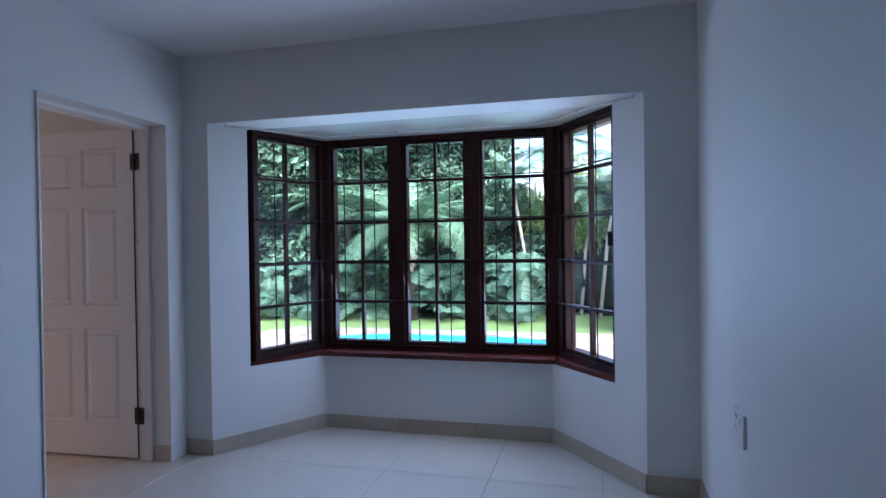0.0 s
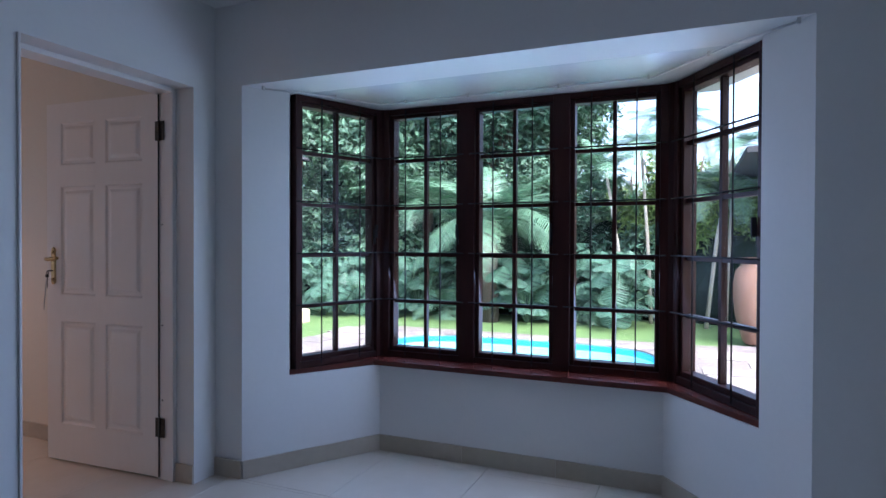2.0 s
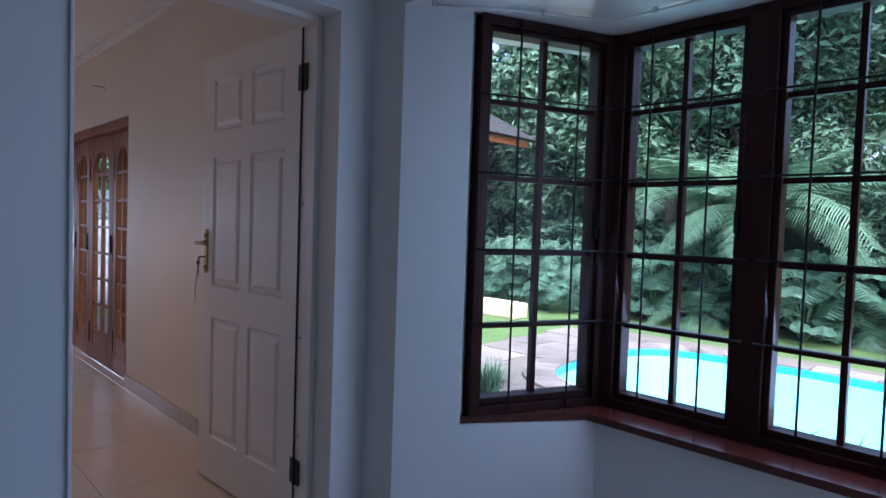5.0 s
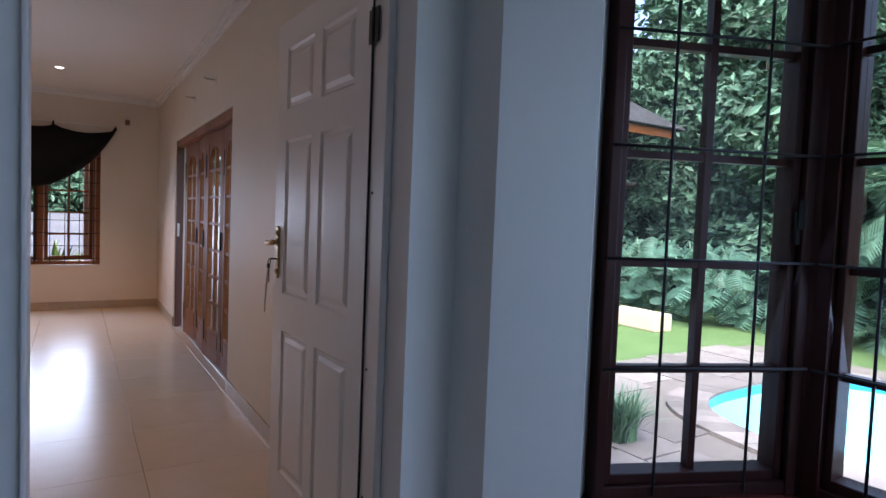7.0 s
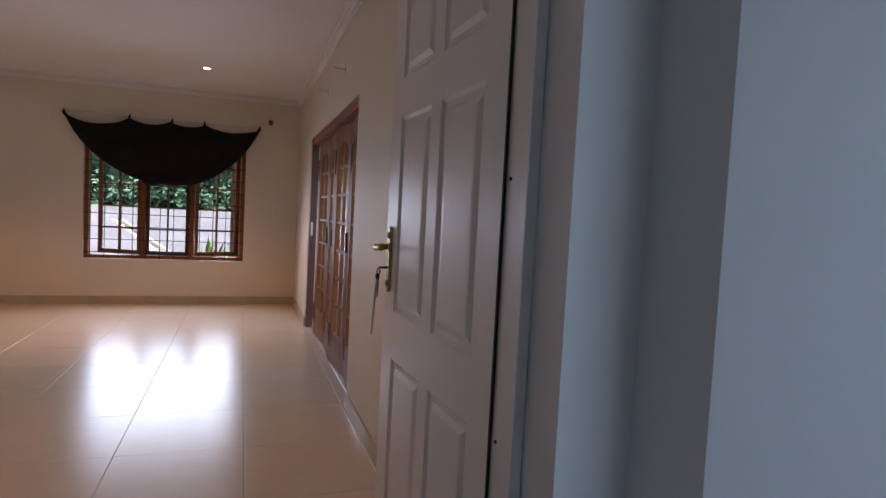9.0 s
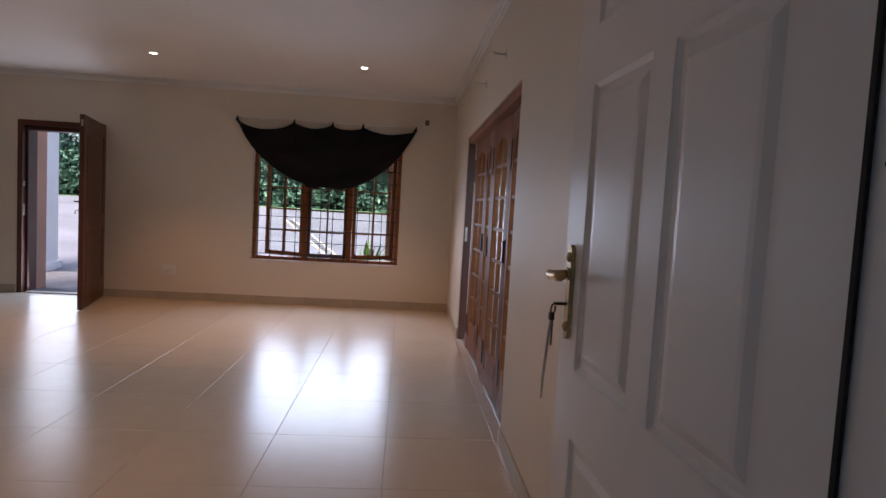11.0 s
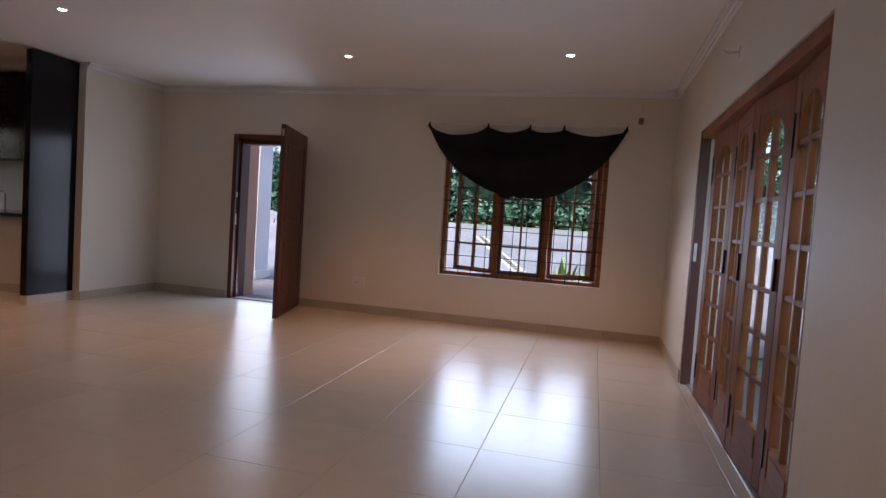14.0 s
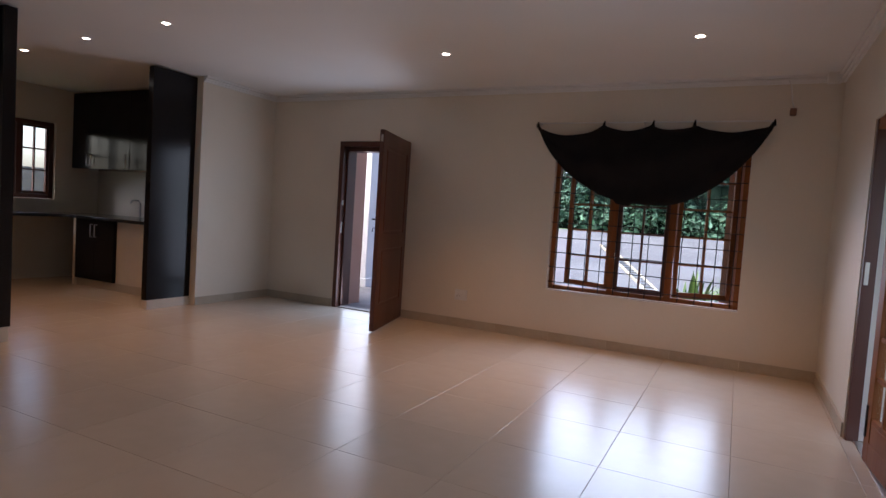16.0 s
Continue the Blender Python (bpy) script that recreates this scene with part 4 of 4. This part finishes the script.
def blobs_for(seed, n, spread, z0, z1, rad):
    r = random.Random(seed)
    return [(r.uniform(-spread, spread), r.uniform(-spread, spread) * 0.7, r.uniform(z0, z1), rad * r.uniform(0.7, 1.3), rad * r.uniform(0.7, 1.2), rad * r.uniform(0.55, 0.95)) for _ in range(n)]


def at(x, y, s=1.0, rz=0.0, z=None):
    return Matrix.Translation((x, y, ground_z(x, y) if z is None else z)) @ Matrix.Rotation(rz, 4, "Z") @ Matrix.Scale(s, 4)


TA = tree("broadleaf_tree", at(-7.4, 13.2), 6.0, blobs_for(1, 18, 1.9, 1.0, 6.0, 1.0), 22000, 0.20, 1, LEAF1, "dense green broadleaf garden tree")
TB = tree("broadleaf_tree", at(-4.6, 14.2, 1.05), 6.5, blobs_for(2, 18, 2.0, 1.0, 6.5, 1.05), 22000, 0.19, 2, LEAF2, "tall dark green broadleaf garden tree")
TC = tree("slender_tree", at(-0.2, 14.5, 0.85), 4.2, blobs_for(3, 9, 1.3, 1.6, 4.0, 0.6), 4200, 0.15, 3, LEAF3, "slender lime green garden tree with open crown", 0.07, 3)
for src, x, y, s, a in ((TA, -10.3, 12.5, 1.1, 1), (TB, -13.2, 12, 1.1, 2), (TA, -9.0, 15.5, 1.3, 3.0), (TB, -6.2, 16, 1.3, 4.2), (TA, -4.4, 17.0, 1.1, 5.1),
                        (TC, 1.9, 14.0, 0.85, 2.1), (TC, 3.8, 13.5, 1.0, 0.8), (TC, -1.5, 15.6, 0.9, 1.7), (TB, 6.8, 16, 0.8, 0.4), (TA, -16.5, 11.0, 1.2, 0.9),
                        (TB, 10.5, 14, 0.8, 2.4), (TC, 0.6, 12.9, 0.8, 4.0),
                        (TA, -24.5, 6.0, 0.9, 0.4), (TB, -25.0, 1.5, 0.95, 1.2), (TA, -25.5, -3.5, 0.9, 2.2), (TB, -25.5, -9, 1.0, 3.1), (TA, -28, 11, 1.1, 4.0)):
    copy_thing(src, at(x, y, s, a))

# near-black filler lumps paint the shade behind the lawn, with big leaves in front
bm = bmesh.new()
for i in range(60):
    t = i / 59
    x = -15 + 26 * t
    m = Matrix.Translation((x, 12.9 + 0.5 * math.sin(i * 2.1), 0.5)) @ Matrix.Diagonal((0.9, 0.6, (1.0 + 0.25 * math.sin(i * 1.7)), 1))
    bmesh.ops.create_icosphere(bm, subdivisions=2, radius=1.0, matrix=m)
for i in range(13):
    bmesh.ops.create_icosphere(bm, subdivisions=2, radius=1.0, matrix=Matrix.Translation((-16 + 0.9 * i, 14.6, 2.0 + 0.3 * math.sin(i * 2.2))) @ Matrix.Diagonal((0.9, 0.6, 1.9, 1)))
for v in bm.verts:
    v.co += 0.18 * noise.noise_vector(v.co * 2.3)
tagged(solid("hedge_shade_core", bm, CORE, "near-black filler behind the lawn shrubs, shade put into its colour", "hedge"), kind="stuff")
bl = [(-14 + i * 0.42, 12.0 + 0.35 * math.sin(i * 1.3), 0.55 + 0.25 * math.sin(i * 0.9), 0.5, 0.45, 0.75) for i in range(62) if not 31 < i < 40]
me = leaf_cloud("shrub_leaves", bl, 9000, 0.24, 8, 0.5, 0.5)
me.materials.append(LEAF2)
tagged(new("shrub_border", me), "mixed dark green shrubs along the lawn", "shrubs", kind="stuff")
bl = [(-15 + i * 0.5, 12.9 + 0.4 * math.sin(i * 2.3), 1.9 + 0.7 * math.sin(i * 1.7), 0.6, 0.4, 0.8) for i in range(25)]
me = leaf_cloud("thicket_leaves", bl, 16000, 0.15, 12, 0.6, 0.45)
me.materials.append(LEAF1)
tagged(new("thicket", me), "dense green thicket beneath the tall trees", "shrubs", kind="stuff")
bl = [(-3.4 + i * 0.4, 12.7 + 0.4 * math.sin(i * 2.9), 1.7 + 0.6 * math.sin(i * 1.9), 0.5, 0.35, 0.6) for i in range(10)]
me = leaf_cloud("thicket_leaves", bl, 7000, 0.17, 21, 0.6, 0.3)
me.materials.append(LEAF1)
tagged(new("thicket", me), "dense green thicket behind the palms", "shrubs", kind="stuff")
bl = [(-1.0 + i * 0.42, 12.4 + 0.3 * math.sin(i * 2.3), 1.75 + 0.35 * math.sin(i * 1.7), 0.45, 0.35, 0.5) for i in range(11)]
me = leaf_cloud("bamboo_leaves", bl, 6500, 0.22, 22, 0.8, 0.16)
me.materials.append(LEAF3)
tagged(new("bamboo_thicket", me), "lime green narrow-leaved thicket behind the slender palms", "shrubs", kind="stuff")
bl = [(-23.6, -9 + i * 0.5, 1.6 + 0.5 * math.sin(i * 1.1), 0.7, 0.5, 0.8) for i in range(42)]
me = leaf_cloud("bank_leaves", bl, 9000, 0.22, 9, 0.6, 0.5)
me.materials.append(LEAF1)
tagged(new("hedge_bank", me), "green hedge on the bank above the driveway", "hedge", kind="stuff")
# near-black lumps inside the bank hedge: its inner shade painted as solids
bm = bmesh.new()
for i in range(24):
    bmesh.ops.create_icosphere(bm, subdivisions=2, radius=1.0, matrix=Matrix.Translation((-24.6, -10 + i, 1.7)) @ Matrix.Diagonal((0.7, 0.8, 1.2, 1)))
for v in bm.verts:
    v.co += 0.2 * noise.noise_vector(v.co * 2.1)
tagged(solid("bank_shade_core", bm, CORE, "near-black filler inside the hedge, shade put into its colour", "hedge"), kind="stuff")


def frond_mesh(name, length, pairs, leaf, droop, seed):
    """One feather frond: arched rib with paired leaflets."""
    r = random.Random(seed)
    v, f = [], []
    pts = []
    for i in range(13):
        t = i / 12
        pts.append(Vector((length * t * (1 - 0.12 * t * droop), 0, length * (0.55 * t - droop * 0.75 * t * t))))
    for a, b in zip(pts, pts[1:]):
        k = len(v)
        v += [a + Vector((0, 0.008, 0)), a - Vector((0, 0.008, 0)), b - Vector((0, 0.006, 0)), b + Vector((0, 0.006, 0))]
        f.append((k, k + 1, k + 2, k + 3))
    for i in range(pairs):
        t = 0.1 + 0.9 * i / pairs
        q = t * 12
        j = min(11, int(q))
        p = pts[j].lerp(pts[j + 1], q - j)
        d = (pts[j + 1] - pts[j]).normalized()
        L = leaf * (0.35 + math.sin(math.pi * min(1, t * 0.95 + 0.08)) * 0.8) * r.uniform(0.9, 1.1)
        for s in (-1, 1):
            w = (d * 0.55 + Vector((0, s, 0)) * 0.9 + Vector((0, 0, -0.18 + 0.1 * r.random()))).normalized()
            e = d * 0.0065
            mid = p + w * L * 0.5
            tip = p + w * L + Vector((0, 0, -0.12 * L))
            k = len(v)
            v += [p - e, mid - e * 0.9, tip, mid + e * 0.9, p + e]
            f.append((k, k + 1, k + 2, k + 3, k + 4))
    me = bpy.data.meshes.new(name)
    me.from_pydata([tuple(p) for p in v], [], f)
    me.materials.append(FROND)
    return me


FR = [frond_mesh("frond", 1.0, 44, 0.28, dr, i) for i, dr in enumerate((0.55, 0.85, 1.15))]


def palm(x, y, h, length, n, label, trunk=0.14, seed=0, lean=(0, 0), name="cycad_palm"):
    r = random.Random(seed)
    ob = thing(name, at(x, y), label, "palm", "garden palms")
    bm = bmesh.new()
    rod(bm, [(0, 0, -0.1), (lean[0] * 0.4, lean[1] * 0.4, h * 0.5), (*lean, h)], [trunk, trunk * 0.85, trunk * 0.7], 9)
    part("trunk", bm, PALEB if trunk < 0.06 else BARK, ob)
    for i in range(n):
        k = i % 3
        fr = new("frond", FR[k])
        fr.parent = ob
        fr.matrix_basis = Matrix.Translation((*lean, h)) @ Matrix.Rotation(i * 2.399 + r.uniform(-0.2, 0.2), 4, "Z") @ Matrix.Rotation(radians(r.uniform(-30, 20) + (1 - k) * -14), 4, "Y") @ Matrix.Scale(length * r.uniform(0.85, 1.15), 4)
    return ob


palm(-3.5, 10.9, 1.75, 1.7, 26, "large cycad palm with arching feathery fronds", 0.17, 1)
palm(-5.2, 12.0, 2.1, 1.6, 22, "large cycad palm with arching feathery fronds", 0.15, 2)
palm(-2.1, 11.6, 0.35, 1.0, 14, "low fern-like cycad beside the lawn", 0.10, 3)
palm(-4.4, 11.2, 0.2, 0.9, 12, "low fern-like cycad beside the lawn", 0.10, 4)
for i, (x, h, lx) in enumerate(((-1.25, 2.6, -0.35), (-0.85, 3.1, -0.2), (-0.35, 2.4, 0.25), (0.0, 2.9, 0.4), (0.3, 2.2, 0.1), (-0.6, 3.4, 0.1), (0.75, 2.7, 0.3))):
    palm(x, 11.5 + 0.25 * (i % 3), h, 1.0, 11, "slender pale-stemmed palm in a clump", 0.035, 10 + i, (lx, 0.1), "slender_palm")


def split_leaf():
    """A broad leaf cut into fingers along both edges."""
    v, f = [(0, 0, 0)], []
    n = 9
    for s in (-1, 1):
        for i in range(n):
            t = i / n
            w = 0.5 * math.sin(math.pi * (0.12 + 0.8 * t)) + 0.08
            k = len(v)
            x0, x1 = t, t + 0.62 / n
            v += [(x0, 0.0, 0.02), (x1 + 0.02, 0.0, 0.02), (x1 + 0.06, s * w, -0.22 * w), (x0 + 0.09, s * w, -0.10 * w)]
            f.append((k, k + 1, k + 2, k + 3))
    me = bpy.data.meshes.new("leaf")
    me.from_pydata(v, [], f)
    me.materials.append(LEAF2)
    return me


SPLIT = split_leaf()


def monstera(x, y, n, s, seed):
    r = random.Random(seed)
    ob = thing("split_leaf_plant", at(x, y), "glossy split-leaf plant growing under the trees", "shrub", "split-leaf plants")
    bm = bmesh.new()
    tops = []
    for i in range(n):
        a, d, h = r.uniform(0, math.tau), r.uniform(0.1, 0.6), r.uniform(0.25, 1.25)
        p = (d * math.cos(a), d * math.sin(a), h)
        rod(bm, [(0, 0, -0.05), (p[0] * 0.4, p[1] * 0.4, h * 0.7), p], 0.012, 5)
        tops.append((a, p))
    part("stem", bm, FROND, ob)
    for a, p in tops:
        lf = new("leaf", SPLIT)
        lf.parent = ob
        lf.matrix_basis = Matrix.Translation(p) @ Matrix.Rotation(-math.pi / 2 + r.uniform(-1.1, 1.1), 4, "Z") @ Matrix.Rotation(radians(r.uniform(15, 60)), 4, "Y") @ Matrix.Scale(s * r.uniform(0.22, 0.42), 4)
    return ob


for i in range(13):
    monstera(-8.6 + i * 0.62 + 0.15 * math.sin(i * 3), (10.6 if i < 5 else 11.3) + 0.25 * math.sin(i * 1.9), 38, 1.0, 40 + i)


def tuft(name, x, y, n, length, width, material, label, seed, z=None):
    r = random.Random(seed)
    ob = thing(name, at(x, y, 1.0, 0.0, z), label, "plant")
    v, f = [], []
    for i in range(n):
        a, lean = r.uniform(0, math.tau), r.uniform(0.15, 0.9)
        L = length * r.uniform(0.6, 1.1)
        c, s = math.cos(a), math.sin(a)
        bx, by = r.uniform(-0.1, 0.1) * length * 2, r.uniform(-0.1, 0.1) * length * 2
        k = len(v)
        for j in range(5):
            t = j / 4
            w = width * (1 - t) ** 0.6 * (0.6 + 0.8 * t) + 0.0005
            d, h = L * lean * t * t, L * (t - 0.45 * lean * t * t)
            v += [(bx + c * d - s * w, by + s * d + c * w, h), (bx + c * d + s * w, by + s * d - c * w, h)]
        f += [(k + 2 * j, k + 2 * j + 1, k + 2 * j + 3, k + 2 * j + 2) for j in range(4)]
    me = bpy.data.meshes.new("blades")
    me.from_pydata(v, [], f)
    me.materials.append(material)
    new("blades", me).parent = ob
    return ob


tuft("grass_clump", -3.75, 5.55, 260, 0.42, 0.007, FROND, "clump of strappy dark green grass by the paving", 1)
tuft("lily_clump", -1.75, 5.05, 34, 0.62, 0.028, LEAF3, "clump of broad green strap leaves below the window", 2)
tuft("lily_clump", -1.25, 5.15, 26, 0.60, 0.028, LEAF3, "clump of broad green strap leaves below the window", 3)
tuft("bromeliad", -12.2, 2.25, 46, 0.75, 0.04, LEAF3, "yellow-green bromeliad clump in front of the window", 4)
tuft("bromeliad", -12.4, 2.75, 40, 0.7, 0.04, LEAF3, "yellow-green bromeliad clump in front of the window", 5)

# garden things
blk = bmesh.new()
box(blk, -7.15, -6.3, 9.15, 9.5, Z0 - 0.02, Z0 + 0.22, 0.03)
solid("stone_bench", blk, SANDST, "pale sandstone block lying on the lawn", "stone block")
urn = thing("garden_urn", at(0.62, 9.95), "tall dark terracotta garden urn on the paving", "urn")
bm = bmesh.new()
prof = [(0.17, 0.02), (0.2, 0.06), (0.29, 0.4), (0.33, 0.75), (0.29, 1.0), (0.2, 1.12), (0.24, 1.18), (0.2, 1.18), (0.16, 1.1)]
rings = [[bm.verts.new((r * math.cos(k * math.tau / 28), r * math.sin(k * math.tau / 28), z)) for k in range(28)] for r, z in prof]
bm.faces.new(rings[0][::-1])
for a, b in zip(rings, rings[1:]):
    for k in range(28):
        f = bm.faces.new((a[k], a[(k + 1) % 28], b[(k + 1) % 28], b[k]))
        f.smooth = True
bm.faces.new(rings[-1])
part("body", bm, TERRA, urn)
gz = thing("garden_pavilion", Matrix.Translation((2.0, 10.2, Z0)), "open garden pavilion with peach posts and slatted grey roof", "pavilion")
for x, y in ((-0.95, -0.35), (1.6, -0.35), (-0.95, 2.0), (1.6, 2.0)):
    part("post", bm_box(x - 0.13, x + 0.13, y - 0.13, y + 0.13, 0, 2.5, bev=0.01), PEACH, gz)
for i in range(6):
    s = i * 0.28
    part("roof_tier", bm_box(-1.6 + s, 2.25 - s, -1.0 + s, 2.65 - s, 2.5 + i * 0.16, 2.58 + i * 0.16, bev=0.01), ROOFM, gz)
shed = thing("garden_shelter", Matrix.Translation((-9.2, 9.95, Z0 + 0.36)), "small open garden shelter with a ribbed grey hip roof", "shelter")
for sx, sy in ((0.1, -1.35), (0.1, 1.3), (-1.2, -1.35), (-1.2, 1.3)):
    part("post", bm_box(sx - 0.045, sx + 0.045, sy - 0.045, sy + 0.045, -0.4, 2.72), WHITEX, shed)
bm = bmesh.new()
ev = [bm.verts.new(p) for p in ((-1.6, -1.6, 2.76), (1.45, -1.6, 2.76), (1.45, 1.6, 2.76), (-1.6, 1.6, 2.76))]
rd = [bm.verts.new((-0.5, 0.0, 3.75)), bm.verts.new((0.2, 0.0, 3.75))]
bm.faces.new((ev[0], ev[1], rd[1], rd[0]))
bm.faces.new((ev[1], ev[2], rd[1]))
bm.faces.new((ev[2], ev[3], rd[0], rd[1]))
bm.faces.new((ev[3], ev[0], rd[0]))
rf = part("roof", bm, ROOFM, shed)
md = rf.modifiers.new("thick", "SOLIDIFY")
md.thickness = 0.02
for k in range(24):
    t = (k + 0.5) / 24
    x = -1.6 + 3.05 * t
    bm = bmesh.new()
    f = min(1.0, (x + 1.6) / 1.1 if x < -0.5 else (1.45 - x) / 1.25 if x > 0.2 else 1.0)
    rod(bm, [(x, -1.61, 2.775), (x, -1.6 + 1.6 * f, 2.775 + 0.99 * f)], 0.016, 6)
    part("roof_rib", bm, ROOFM, shed)
part("fascia", bm_box(-1.5, 1.35, -1.5, -1.44, 2.60, 2.73), OAK, shed)
part("fascia", bm_box(1.29, 1.35, -1.44, 1.44, 2.60, 2.73), OAK, shed)

# ---- floor tiles ----
PITCH = 0.605
BAYP = [A, B, C, D]


def clip(poly, a, b):
    """The part of a polygon on the left of the line a to b."""
    out = []
    for p, q in zip(poly, poly[1:] + poly[:1]):
        sp = (b[0] - a[0]) * (p[1] - a[1]) - (b[1] - a[1]) * (p[0] - a[0])
        sq = (b[0] - a[0]) * (q[1] - a[1]) - (b[1] - a[1]) * (q[0] - a[0])
        if sp >= 0:
            out.append(p)
        if sp * sq < 0:
            t = sp / (sp - sq)
            out.append((p[0] + (q[0] - p[0]) * t, p[1] + (q[1] - p[1]) * t))
    return out


def lay(region):
    xs, ys = [p[0] for p in region], [p[1] for p in region]
    i0, i1 = math.floor((min(xs) + 5.49) / PITCH), math.ceil((max(xs) + 5.49) / PITCH)
    j0, j1 = math.floor((min(ys) - 1.60) / PITCH), math.ceil((max(ys) - 1.60) / PITCH)
    cache = {}
    for i in range(i0, i1):
        for j in range(j0, j1):
            x, y, g = -5.49 + i * PITCH, 1.60 + j * PITCH, 0.0012
            q = [(x + g, y + g), (x + PITCH - g, y + g), (x + PITCH - g, y + PITCH - g), (x + g, y + PITCH - g)]
            for a, b in zip(region, region[1:] + region[:1]):
                q = clip(q, a, b)
                if len(q) < 3:
                    break
            if len(q) < 3:
                continue
            key = tuple((round(px - x, 3), round(py - y, 3)) for px, py in q)
            if key not in cache:
                bm = bmesh.new()
                lo = [bm.verts.new((px, py, -0.012)) for px, py in key]
                cx, cy = sum(p[0] for p in key) / len(key), sum(p[1] for p in key) / len(key)
                mid = [bm.verts.new((px, py, -0.0012)) for px, py in key]
                hi = [bm.verts.new((px + math.copysign(0.0012, cx - px), py + math.copysign(0.0012, cy - py), 0.0)) for px, py in key]
                n = len(key)
                for k in range(n):
                    bm.faces.new((lo[k], lo[(k + 1) % n], mid[(k + 1) % n], mid[k]))
                    bm.faces.new((mid[k], mid[(k + 1) % n], hi[(k + 1) % n], hi[k]))
                bm.faces.new(hi)
                cache[key] = finish(bm, "tile", TILE)
            ob = new("tile", cache[key])
            ob.parent = FLOOR
            ob.location = (x, y, 0)


lay([(-9.66, -2.86), (-2.70, -2.86), (-2.70, 3.60), (-9.66, 3.60)])
lay([(-9.26, -5.91), (-5.59, -5.91), (-5.59, -2.863), (-9.26, -2.863)])
lay([(-2.698, -2.51), (0.45, -2.51), (0.45, 3.44), (-2.698, 3.44)])
lay([(-2.40, 3.443), (0.18, 3.443), (-0.345, 4.13), (-1.95, 4.13)])
